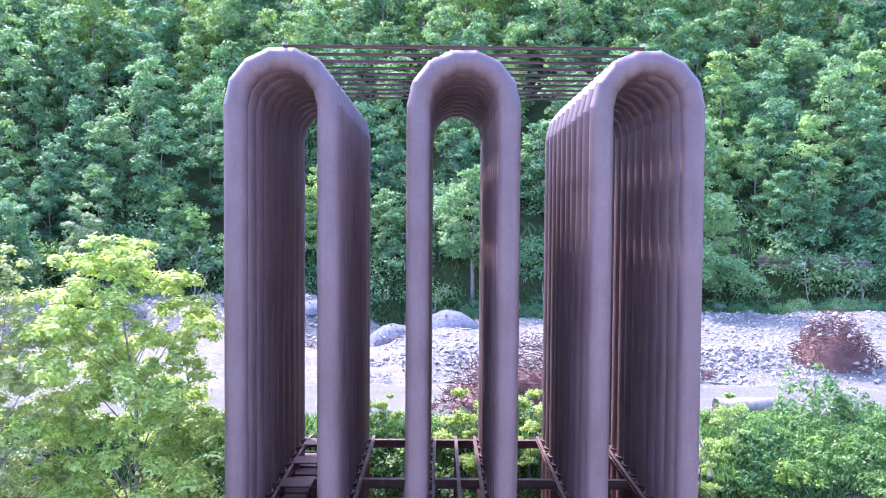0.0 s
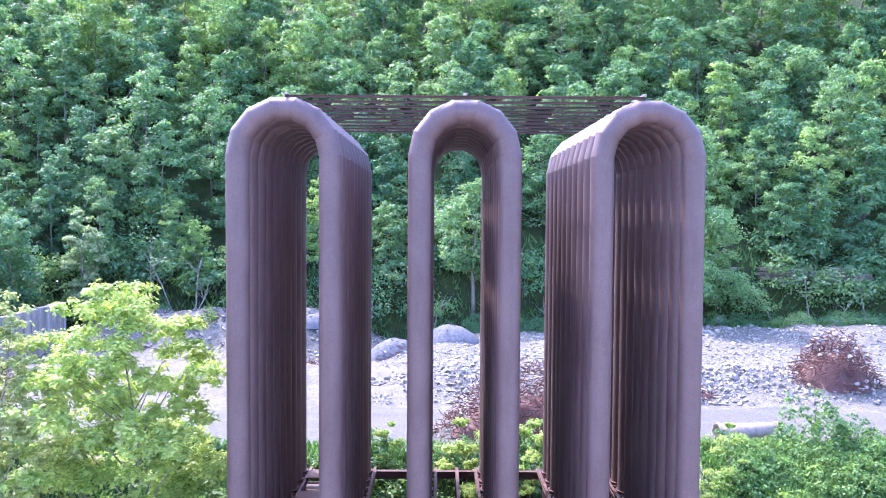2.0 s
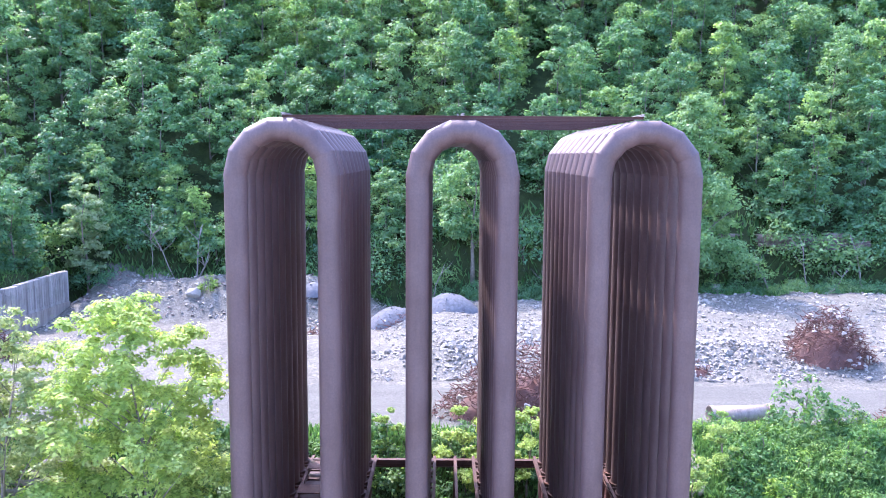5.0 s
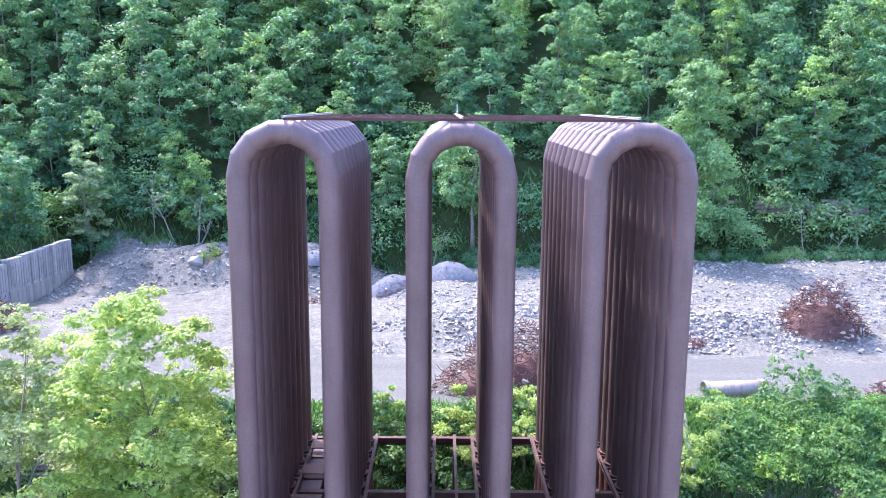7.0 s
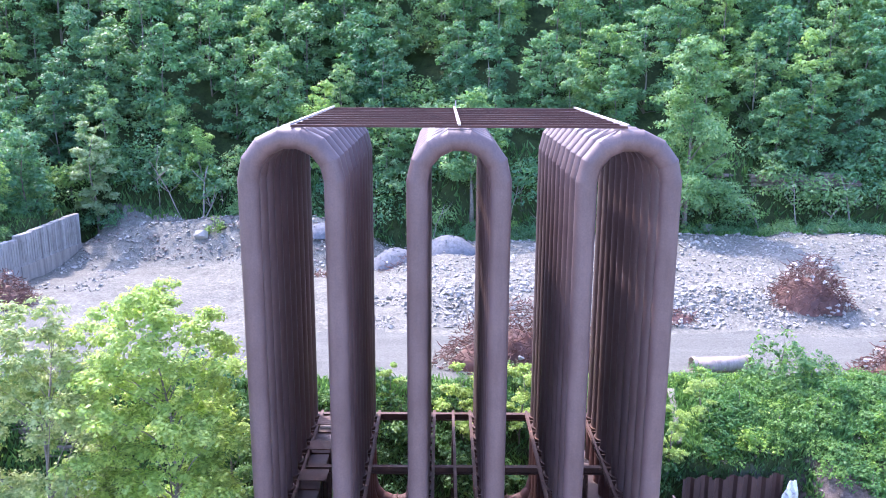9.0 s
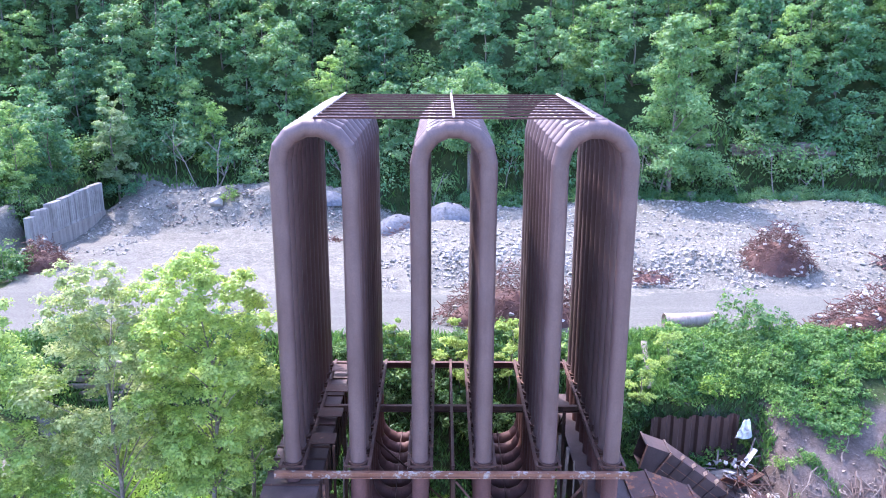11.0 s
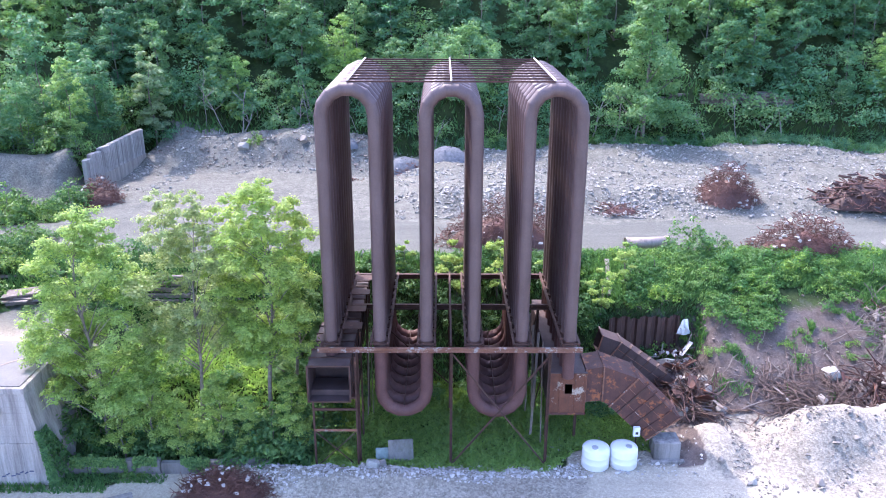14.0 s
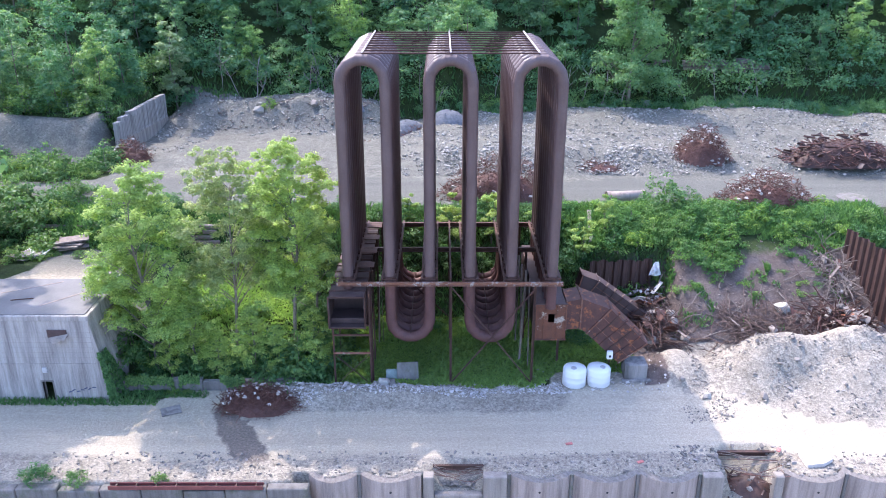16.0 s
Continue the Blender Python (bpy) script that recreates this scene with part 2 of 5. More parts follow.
LEAF_BUSH = leaf_material("bush leaves", (0.06, 0.14, 0.055), (0.17, 0.29, 0.11), 0.44, 0.8)
LEAF_WEED = leaf_material("bank weed leaves", (0.06, 0.15, 0.045), (0.2, 0.34, 0.105), 0.45, 0.95)
TIE = plain_material("pale dusty steel", (0.48, 0.43, 0.4), 0.6, 0.25, 2.0)
LEAF_GRASS = leaf_material("grass blades", (0.15, 0.265, 0.075), (0.3, 0.44, 0.13), 0.45, 0.0)


# ---- mesh helpers ----
def thing(name, label, category, group="", kind="", at=(0, 0, 0), turn=0.0):
    ob = tagged(new(name), label, category, group, kind)
    ob.empty_display_size = 0.3
    ob.matrix_basis = pose(*at, 0, 0, turn)
    return ob


def mesh_of(name, verts, faces, material, smooth=False):
    me = bpy.data.meshes.new(name)
    me.from_pydata([tuple(v) for v in verts], [], [tuple(f) for f in faces])
    me.materials.append(material)
    if smooth:
        me.shade_smooth()
    return me


def mesh_bm(name, bm, material, smooth=False):
    me = bpy.data.meshes.new(name)
    bm.to_mesh(me)
    bm.free()
    me.materials.append(material)
    if smooth:
        me.shade_smooth()
    return me


def part(name, data, parent, m=None, label=""):
    ob = new(name, data)
    ob.parent = parent
    if m is not None:
        ob.matrix_basis = m
    if label:
        ob["label"] = label
    return ob


def facets(name, verts, material):
    """A mesh of separate faces from an (n, corners, 3) array."""
    n, k = verts.shape[:2]
    me = bpy.data.meshes.new(name)
    me.vertices.add(k * n)
    me.vertices.foreach_set("co", np.asarray(verts, dtype=np.float32).ravel())
    me.loops.add(k * n)
    me.loops.foreach_set("vertex_index", np.arange(k * n, dtype=np.int32))
    me.polygons.add(n)
    me.polygons.foreach_set("loop_start", np.arange(0, k * n, k, dtype=np.int32))
    me.materials.append(material)
    me.update(calc_edges=True)
    return me


def box_bm(bm, lo, hi, bevel=0.0, m=None):
    made = bmesh.ops.create_cube(bm, size=1.0)["verts"]
    for v in made:
        v.co = Vector([lo[i] + (v.co[i] + 0.5) * (hi[i] - lo[i]) for i in range(3)])
    if bevel:
        edges = list({e for v in made for e in v.link_edges})
        made = bmesh.ops.bevel(bm, geom=edges, offset=bevel, segments=1, affect="EDGES")["verts"]
    if m is not None:
        bmesh.ops.transform(bm, matrix=m, verts=made)
    return made


def box_mesh(name, lo, hi, material, bevel=0.0):
    bm = bmesh.new()
    box_bm(bm, lo, hi, bevel)
    return mesh_bm(name, bm, material)


def tube_data(points, radii, sides=8, caps=True):
    """Vertices and faces of a tapering tube along points."""
    verts, faces = [], []
    pts = [Vector(p) for p in points]
    side = None
    for i, p in enumerate(pts):
        way = (pts[min(i + 1, len(pts) - 1)] - pts[max(i - 1, 0)]).normalized()
        if side is None:
            side = way.orthogonal().normalized()
        side = (side - way * side.dot(way)).normalized()
        up = way.cross(side)
        for k in range(sides):
            a = 2 * math.pi * k / sides
            verts.append(p + (side * math.cos(a) + up * math.sin(a)) * radii[i])
    for i in range(len(pts) - 1):
        for k in range(sides):
            j = (k + 1) % sides
            faces.append((i * sides + k, i * sides + j, (i + 1) * sides + j, (i + 1) * sides + k))
    if caps:
        faces.append(tuple(range(sides))[::-1])
        faces.append(tuple(range((len(pts) - 1) * sides, len(pts) * sides)))
    return verts, faces


def join_data(sets):
    verts, faces = [], []
    for v, f in sets:
        k = len(verts)
        verts.extend(v)
        faces.extend(tuple(i + k for i in face) for face in f)
    return verts, faces


def ibeam_mesh(name, length, depth, width, material, plate=0.04):
    """An I-beam along x from 0, its top at z = 0."""
    w, p, d = width / 2, plate / 2, depth
    shape = ((-w, 0), (w, 0), (w, -plate), (p, -plate), (p, plate - d), (w, plate - d), (w, -d), (-w, -d), (-w, plate - d), (-p, plate - d), (-p, -plate), (-w, -plate))
    bm = bmesh.new()
    near = [bm.verts.new((0, y, z)) for y, z in shape]
    far = [bm.verts.new((length, y, z)) for y, z in shape]
    bm.faces.new(near)
    bm.faces.new(far[::-1])
    for k in range(12):
        bm.faces.new((near[k], far[k], far[(k + 1) % 12], near[(k + 1) % 12]))
    bmesh.ops.recalc_face_normals(bm, faces=bm.faces)
    return mesh_bm(name, bm, material)


def between(a, b):
    """The pose that lays the x axis from a to b."""
    a, b = Vector(a), Vector(b)
    return Matrix.Translation(a) @ (b - a).to_track_quat("X", "Z").to_matrix().to_4x4()


# ---- ground ----
def smooth01(a, b, v):
    t = min(1.0, max(0.0, (v - a) / (b - a)))
    return t * t * (3 - 2 * t)


def blob(x, y, cx, cy, rx, ry):
    return math.exp(-((x - cx) / rx) ** 2 - ((y - cy) / ry) ** 2)


CELLS = ((-9.8, -6.0), (-6.0, -1.35), (5.2, 9.9), (9.9, 14.85), (14.85, 19.5), (25.8, 30.45), (30.45, 35.0), (35.0, 39.6))


def edge_line(x):
    """The outer edge of the yard: bulging cells, straight piers and the lower left stretch."""
    if x < -10.2:
        return 16.2
    for x0, x1 in CELLS:
        if x0 <= x <= x1:
            return 17.8 - 1.25 * math.sin(math.pi * (x - x0) / (x1 - x0)) ** 0.7
    return 17.3


def height(x, y):
    """The lie of the land: yard, bank, upper road, rubble mound and wooded hill."""
    n1 = noise.fractal(Vector((x * 0.07, y * 0.07, 3.1)), 1.0, 2.0, 4)
    n2 = noise.fractal(Vector((x * 0.35, y * 0.35, 7.7)), 0.9, 2.0, 4)
    left = 1.0 - smooth01(-14, -9, x)
    right = smooth01(10, 17, x)
    z = 0.0
    z += 0.35 * smooth01(24.5, 28.5, y)
    under = smooth01(41, 50.5, y)
    bank_r = 0.25 * smooth01(32.0, 49.5, y) + 0.75 * min(1.0, max(0.0, (y - 32.5) / 16.0))
    step_l = 0.42 + 0.3 * smooth01(-26, -30, x)
    bank_l = step_l * smooth01(29.0, 35.5, y) + (1 - step_l) * smooth01(44.0, 51.0, y)
    pit = smooth01(24.0, 21.6, x) * (1 - smooth01(43.6, 44.6, y))
    bank_r = bank_r * (1 - pit) + pit * 0.16 * smooth01(32.0, 42.0, y)
    ramp = under * (1 - right) * (1 - left) + bank_r * right + bank_l * left
    z += 9.1 * ramp
    z += (0.5 * n1 + 0.22 * n2) * smooth01(28, 34, y) * (1 - smooth01(48, 51, y))
    ridge = math.exp(-((y - 27.9) / 1.15) ** 2) * smooth01(-17, -13, x) * (1 - smooth01(-5, 5, x))
    z += ridge * (1.0 + 0.6 * n2)
    # rubble heap beside the yard
    heap = smooth01(22.6, 28.5, x) * math.exp(-((y - 31.5) / 3.3) ** 2) * (1.0 + 0.3 * n1 + 0.1 * math.sin(0.9 * x))
    heap = max(heap, 0.5 * blob(x, y, 21.6, 31.8, 2.5, 2.7))
    heap = max(heap, 0.85 * blob(x, y, 38, 30.0, 8, 4.5))
    z = max(z, 4.4 * heap + 0.35 * n2 * min(1.0, heap * 3))
    # mound behind the upper road
    m_in = smooth01(61.0, 69.0, y) * (1 - smooth01(90, 96, y) * 0.3)
    mound = 1.7 * smooth01(-8, 3, x) + 0.7 * blob(x, y, 12, 72, 14, 8) + 0.9 * blob(x, y, 45, 88, 22, 7) + 0.5 * blob(x, y, 28, 84, 12, 7)
    n3 = noise.fractal(Vector((x * 0.17, y * 0.17, 5.3)), 1.0, 2.0, 4)
    z += m_in * mound + 0.7 * m_in * n1 + (0.2 * n2 + 0.45 * n3 * smooth01(-10, 0, x)) * smooth01(61, 66, y) * (1 - smooth01(88, 93, y))
    z += (3.9 + 1.4 * n1 + 0.7 * n2) * smooth01(82.5, 89.5, y) * smooth01(-43, -38, x) * (1 - smooth01(-12, -4, x)) * (1 - smooth01(92, 97, y))
    # far bank, rock step and hill
    foot = 92.0 - 1.5 * math.sin(x * 0.08)
    shelf = smooth01(-42.6, -44.4, x + 0.12 * (87 - y))
    z += (4.9 + 0.5 * n2) * shelf * smooth01(69.0 + 0.8 * n1, 74.8 + n2, y) * (1 - smooth01(91.0, 95.0, y))
    z += 5.5 * smooth01(foot, foot + 4.0, y)
    over = max(0.0, y - foot - 2.0)
    z += min(over, 150.0) * 0.74 + 1.8 * n1 * smooth01(foot, foot + 8, y)
    z -= 2.3 * smooth01(21.3, 22.3, x) * (1 - smooth01(25.4, 26.2, x)) * smooth01(20.9, 20.5, y) * smooth01(14.5, 16.0, y)
    z -= 1.7 * smooth01(-0.6, -0.1, x) * (1 - smooth01(3.0, 3.5, x)) * smooth01(18.9, 18.5, y) * smooth01(12.5, 14.0, y)
    # the lower ground past the edge wall
    rim = edge_line(x) + 0.42
    if y < rim:
        z -= 6.5 * smooth01(rim, rim - 0.15, y)
    return z


def ground_kind(x, y, z):
    """Weights of grass, bare soil and grey rubble at a place; the rest is the packed road."""
    wob = noise.fractal(Vector((x * 0.12, y * 0.12, 1.3)), 1.0, 2.0, 3)
    grass = soil = rub = 0.0
    if y < edge_line(x) + 0.2:
        rub = 1.0
    elif y < 29.2:
        rub = smooth01(24.4, 26.6, y + 0.8 * wob) * smooth01(-20, -15, x) * (1 - smooth01(8, 14, x))
        if y > 27.3 and x < -23:
            grass = 1.0
        rub = max(rub, smooth01(20.6, 18.6, y + wob))
    elif y < 51.3:
        grass = 1.0
        if x > 18:
            soil = smooth01(46.5 + 2.5 * wob, 42.5 + wob, y)
            grass = 1.0 - soil
        if x < -27 and 34 < y < 44.5:
            grass = 0.75 if wob > 0.12 else 0.0
        if 9.5 < x < 18 and y < 31.3:
            grass, rub = 0.0, 0.6
    elif x < -42 + 2 * wob and (y < 54.5 + wob or 60.5 + wob < y < 67.5):
        grass = 1.0
    elif y > 61.5 + 1.2 * wob:
        rub = 1.0 if x > -34 or y > 70 else 0.4
    if x > 20 and y < 36.5 and z > 0.35 and y < 35.0:
        rub, soil, grass = 1.0, 0.0, 0.0
    if x < -43 and 67.5 <= y < 75.6:
        soil, rub, grass = 0.0, 0.6, 0.0
    elif x < -43 and 75.6 <= y < 95:
        soil, rub, grass = 0.0, 0.0, 1.0
    if y > 93.5 or (y > 91 and not -40 < x < -8):
        grass, rub, soil = (0.7, 0.0, 0.3) if y < 98 else (1.0, 0.0, 0.0)
    return grass, soil, rub


def wetness(x, y):
    """Where water has run from the rebar heap over the yard to its edge."""
    n = noise.fractal(Vector((x * 0.5, y * 0.5, 8.8)), 1.0, 2.0, 3)
    run = -17.9 + 0.6 * (25.5 - y) + 0.7 * n
    side = abs(x - run) / (2.1 - 0.12 * (y - 21))
    return max(0.0, 1.0 - side * side) * smooth01(17.6, 20.5, y + n) * smooth01(26.8, 25.6, y)


def span(parts):
    out = []
    for a, b, step in parts:
        k = max(1, round((b - a) / step))
        out.extend(a + (b - a) * i / k for i in range(k))
    return out + [parts[-1][1]]


def build_ground():
    xs = span([(-1500, -300, 200), (-300, -80, 20), (-80, -50, 3), (-50, 56, 0.75), (56, 90, 3), (90, 300, 20), (300, 1500, 200)])
    ys = span([(-1500, -100, 200), (-100, 14, 12), (14, 16, 1.0), (16.0, 18.4, 0.15), (18.4, 97, 0.7), (97, 140, 3), (140, 260, 12), (260, 1500, 200)])
    verts = [(x, y, height(x, y)) for y in ys for x in xs]
    w = len(xs)
    faces = [(j * w + i, j * w + i + 1, (j + 1) * w + i + 1, (j + 1) * w + i) for j in range(len(ys) - 1) for i in range(w - 1)]
    me = mesh_of("ground", verts, faces, GROUND, True)
    layer = me.color_attributes.new("kind", "FLOAT_COLOR", "POINT")
    flat = np.ones((len(verts), 4), dtype=np.float32)
    for i, v in enumerate(verts):
        flat[i, :3] = ground_kind(*v)
        flat[i, 3] = 1.0 - smooth01(36.0, 42.0, v[1])
    layer.data.foreach_set("color", flat.ravel())
    wet = me.attributes.new("wet", "FLOAT", "POINT")
    wet.data.foreach_set("value", np.array([wetness(x, y) if 17 < y < 27 and -22 < x < -9 else 0.0 for x, y, z in verts], dtype=np.float32))
    tagged(new("ground", me), "pale dusty yard, grassy bank, rubble mound and wooded hillside", "ground", kind="structure")


build_ground()

# ---- pipe coils of the cooler ----
COLUMNS = (-7.75, -4.22, -0.85, 2.58, 6.07, 9.53)
PIPE_R = 0.445
TOP_Z, LOW_Z, HEADER_Z = 26.62, 6.2, 9.2
ROWS_Y = [30.55 + 1.43 * i for i in range(10)]
BEAM_Z = 10.1


def leg_mesh(name, low, high):
    """A pipe leg with proud girth welds."""
    sets = [tube_data([(0, 0, low), (0, 0, BEAM_Z - 0.1), (0, 0, high)], [PIPE_R] * 3, 32, False)]
    z = high - 0.92
    while z > low + 0.5:
        sets.append(tube_data([(0, 0, z - 0.022), (0, 0, z + 0.022)], [PIPE_R + 0.009] * 2, 32, False))
        z -= 3.1
    v, f = join_data(sets)
    me = mesh_of(name, v, f, PIPE, True)
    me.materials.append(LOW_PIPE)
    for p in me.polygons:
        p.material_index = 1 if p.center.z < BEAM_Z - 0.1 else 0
    return me


def bend_piece(radius, step, metal=None):
    """One mitred piece of a bend: centre line on a chord of the circle, cut by two planes through the centre."""
    verts, faces, sides = [], [], 32
    for lip, ends in ((0.0, ((-0.5, 0.0), (0.5, 0.0))), (0.007, ((0.5, -0.035), (0.5, 0.0)))):
        first = len(verts)
        for end, shift in ends:
            for k in range(sides):
                b = 2 * math.pi * k / sides
                out = radius * math.cos(step / 2) + (PIPE_R + lip) * math.cos(b)
                verts.append((out * math.tan(step * end) + shift, (PIPE_R + lip) * math.sin(b), out))
        for k in range(sides):
            j = (k + 1) % sides
            faces.append((first + k, first + sides + k, first + sides + j, first + j))
    return mesh_of("bend_segment", verts, faces, metal or PIPE, True)


def ring_mesh(name, inner, outer, low, high, material, sides=28):
    verts, faces = [], []
    for r, z in ((inner, low), (outer, low), (outer, high), (inner, high)):
        verts.extend((r * math.cos(2 * math.pi * k / sides), r * math.sin(2 * math.pi * k / sides), z) for k in range(sides))
    for i in range(4):
        for k in range(sides):
            j, n = (k + 1) % sides, (i + 1) % 4
            faces.append((i * sides + k, i * sides + j, n * sides + j, n * sides + k))
    return mesh_of(name, verts, faces, material)


def build_coils():
    coil = thing("pipe_coil", "row of tall purple-brown weathered steel pipes bent into hairpin loops", "pipe coil", "pipe coils of the cooler", at=(0, ROWS_Y[0], 0))
    long_leg, end_leg, last_leg = leg_mesh("leg", LOW_Z, TOP_Z), leg_mesh("leg", HEADER_Z, TOP_Z), leg_mesh("leg", 7.35, TOP_Z)
    for i, x in enumerate(COLUMNS):
        part("leg", end_leg if i == 0 else last_leg if i == 5 else long_leg, coil, pose(x, 0, 0))
    step = math.pi / 7
    for a, b, z, flip in ((0, 1, TOP_Z, 0), (2, 3, TOP_Z, 0), (4, 5, TOP_Z, 0), (1, 2, LOW_Z, 180), (3, 4, LOW_Z, 180)):
        mid, rad = (COLUMNS[a] + COLUMNS[b]) / 2, (COLUMNS[b] - COLUMNS[a]) / 2
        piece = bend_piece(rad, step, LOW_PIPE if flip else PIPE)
        for k in range(7):
            part("bend_segment", piece, coil, pose(mid, 0, z, 0, flip + math.degrees(step * (k - 3)), 0))
    collar = ring_mesh("collar", PIPE_R, 0.55, 0.0, 0.09, FRAME)
    lower = ring_mesh("collar", PIPE_R, 0.5, -0.05, 0.2, FRAME)
    for leg in [c for c in coil.children if c.name.startswith("leg")]:
        part("collar", collar, leg, pose(0, 0, BEAM_Z + 0.22))
        part("sleeve", lower, leg, pose(0, 0, BEAM_Z + 0.05))
    for y in ROWS_Y[1:]:
        copy_thing(coil, pose(0, y, 0))


build_coils()


# ---- steel frame that carries the coils ----
def build_frame():
    frame_ob = thing("support_frame", "rusted riveted steel support frame with flaking paint", "steel frame")
    wide = COLUMNS[5] - COLUMNS[0]
    front = ibeam_mesh("beam", wide + 1.75, 0.32, 0.26, PAINTED)
    cross = ibeam_mesh("beam", wide + 1.75, 0.42, 0.3, FRAME)
    for y, me in ((29.75, front), (37.6, cross), (44.35, cross)):
        part("beam", me, frame_ob, pose(COLUMNS[0] - 0.9, y, BEAM_Z))
    runner = ibeam_mesh("runner", 14.28, 0.26, 0.16, FRAME)
    for x in COLUMNS:
        for side in (-0.62, 0.62):
            part("runner", runner, frame_ob, pose(x + side, 29.92, BEAM_Z + 0.27, 0, 0, 90) @ pose(0, 0, -0.0))
    part("runner", runner, frame_ob, pose(0.93, 29.92, BEAM_Z + 0.27, 0, 0, 90))
    saddle = box_mesh("saddle", (-0.62, -0.05, 0), (0.62, 0.05, 0.1), FRAME)
    for y in ROWS_Y:
        for x in COLUMNS:
            part("saddle", saddle, frame_ob, pose(x, y - 0.5, BEAM_Z + 0.1))
    for y in (29.75, 37.6, 44.35):
        for x in (-5.85, 0.95, 8.05):
            low = height(x, y) - 0.3
            bm = bmesh.new()
            box_bm(bm, (-0.1, -0.1, low), (-0.075, 0.1, BEAM_Z - 0.36))
            box_bm(bm, (0.075, -0.1, low), (0.1, 0.1, BEAM_Z - 0.36))
            box_bm(bm, (-0.075, -0.0125, low), (0.075, 0.0125, BEAM_Z - 0.36))
            part("post", mesh_bm("post", bm, FRAME), frame_ob, pose(x, y, 0))
    for a, b in (((1.05, 29.62, 9.6), (7.95, 29.62, 0.5)), ((7.95, 29.55, 9.4), (1.05, 29.55, 0.5)),
                 ((-5.7, 37.5, 9.5), (0.8, 37.5, 3.0)), ((8.0, 30.0, 9.5), (8.0, 37.4, 1.0)), ((8.1, 37.8, 9.5), (8.1, 44.2, 3.0))):
        length = (Vector(b) - Vector(a)).length
        bm = bmesh.new()
        box_bm(bm, (0, -0.05, -0.012), (length, 0.05, 0.012))
        box_bm(bm, (0, -0.05, 0.012), (length, -0.026, 0.1))
        part("brace", mesh_bm("brace", bm, FRAME), frame_ob, between(a, b))
    for mid in ((COLUMNS[1] + COLUMNS[2]) / 2, (COLUMNS[3] + COLUMNS[4]) / 2):
        z = LOW_Z - (COLUMNS[2] - COLUMNS[1]) / 2 + PIPE_R + 0.05
        part("spacer_rod", mesh_of("spacer_rod", *tube_data([(mid, 30.3, z), (mid, 43.7, z)], [0.04, 0.04], 8), FRAME), frame_ob)
    # bars laid over the tops of the loops
    rack = thing("top_rail_rack", "rack of rusty rails tied across the loop tops", "rail rack", at=(0, 0, TOP_Z + 2.2))
    rail = ibeam_mesh("rail", 13.6, 0.1, 0.1, RAIL, 0.02)
    for y in ROWS_Y:
        part("rail", rail, rack, pose(-5.95, y, 0.07))
    tie = ibeam_mesh("tie_bar", 13.3, 0.08, 0.12, TIE, 0.02)
    for x in (-5.9, 0.85, 7.6):
        part("tie_bar", tie, rack, pose(x, 30.35, 0.15, 0, 0, 90))
    part("stub_post", box_mesh("stub_post", (0.83, 40.4, 0.19), (0.89, 40.46, 0.62), TIE), rack)


build_frame()


# ---- trees and bushes ----
def leaf_quads(rng, places, outward, size, flat=0.5, stray=0.45):
    """Pointed leaves of random turn at the given places."""
    n = len(places)
    normal = outward * 1.0 + rng.normal(0, stray, (n, 3)) + np.array((0, 0, flat))
    normal /= np.linalg.norm(normal, axis=1)[:, None] + 1e-9
    side = np.cross(normal, rng.normal(0, 1, (n, 3)))
    side /= np.linalg.norm(side, axis=1)[:, None] + 1e-9
    along = np.cross(normal, side)
    long = (size * rng.uniform(0.7, 1.35, n))[:, None]
    wide = long * 0.8
    out = np.empty((n, 3, 3))
    out[:, 0] = places - along * long * 0.5 - side * wide * 0.42
    out[:, 1] = places - along * long * 0.35 + side * wide * 0.5
    out[:, 2] = places + along * long * 0.62 - normal * long * 0.1
    return out


def ball(rng, n):
    d = rng.normal(0, 1, (n, 3))
    return d / np.linalg.norm(d, axis=1)[:, None]


def lobes_of(rng, count, tall, radius, base, shape, lump=1.0, reach=0.85):
    """Foliage sprays of a crown, grouped in boughs round the stem: centre and radius."""
    out = []
    boughs = max(5, count // 9)
    for i in range(boughs):
        u = (i + rng.uniform(0.1, 0.9)) / boughs
        a = i * 2.4 + rng.uniform(-0.7, 0.7)
        d = radius * shape(u) * rng.uniform(0.3, reach)
        big = radius * rng.uniform(0.26, 0.44) * (1.0 - 0.35 * u)
        mid = np.array((d * math.cos(a), d * math.sin(a), base + (tall - base) * u))
        for _ in range(9):
            way = rng.normal(0, 1, 3)
            way /= np.linalg.norm(way)
            p = mid + way * big * rng.uniform(0.3, 1.0) * np.array((1.15, 1.15, 0.6))
            out.append((p[0], p[1], p[2], big * rng.uniform(0.36, 0.62) * lump))
    return out


def crown_mesh(rng, lobes, leaves, size, material, flat=0.5, thin=0.45, stray=0.45):
    total = sum(r * r for _, _, _, r in lobes)
    quads_all = []
    for x, y, z, r in lobes:
        n = max(6, int(leaves * r * r / total))
        d = ball(rng, n)
        d[:, 2] = np.where(d[:, 2] < -0.35, -d[:, 2], d[:, 2])
        reach = r * np.where(rng.random(n) < 0.8, rng.uniform(thin, 1.05, n), rng.uniform(0.9, 1.5, n)) * (1 + 0.25 * np.sin(d[:, 0] * 5 + x) * np.cos(d[:, 1] * 5 + y))
        p = d * reach[:, None] * np.array((1.0, 1.0, 0.72)) + np.array((x, y, z))
        quads_all.append(leaf_quads(rng, p, d, size, flat, stray))
    return facets("crown", np.concatenate(quads_all), material)


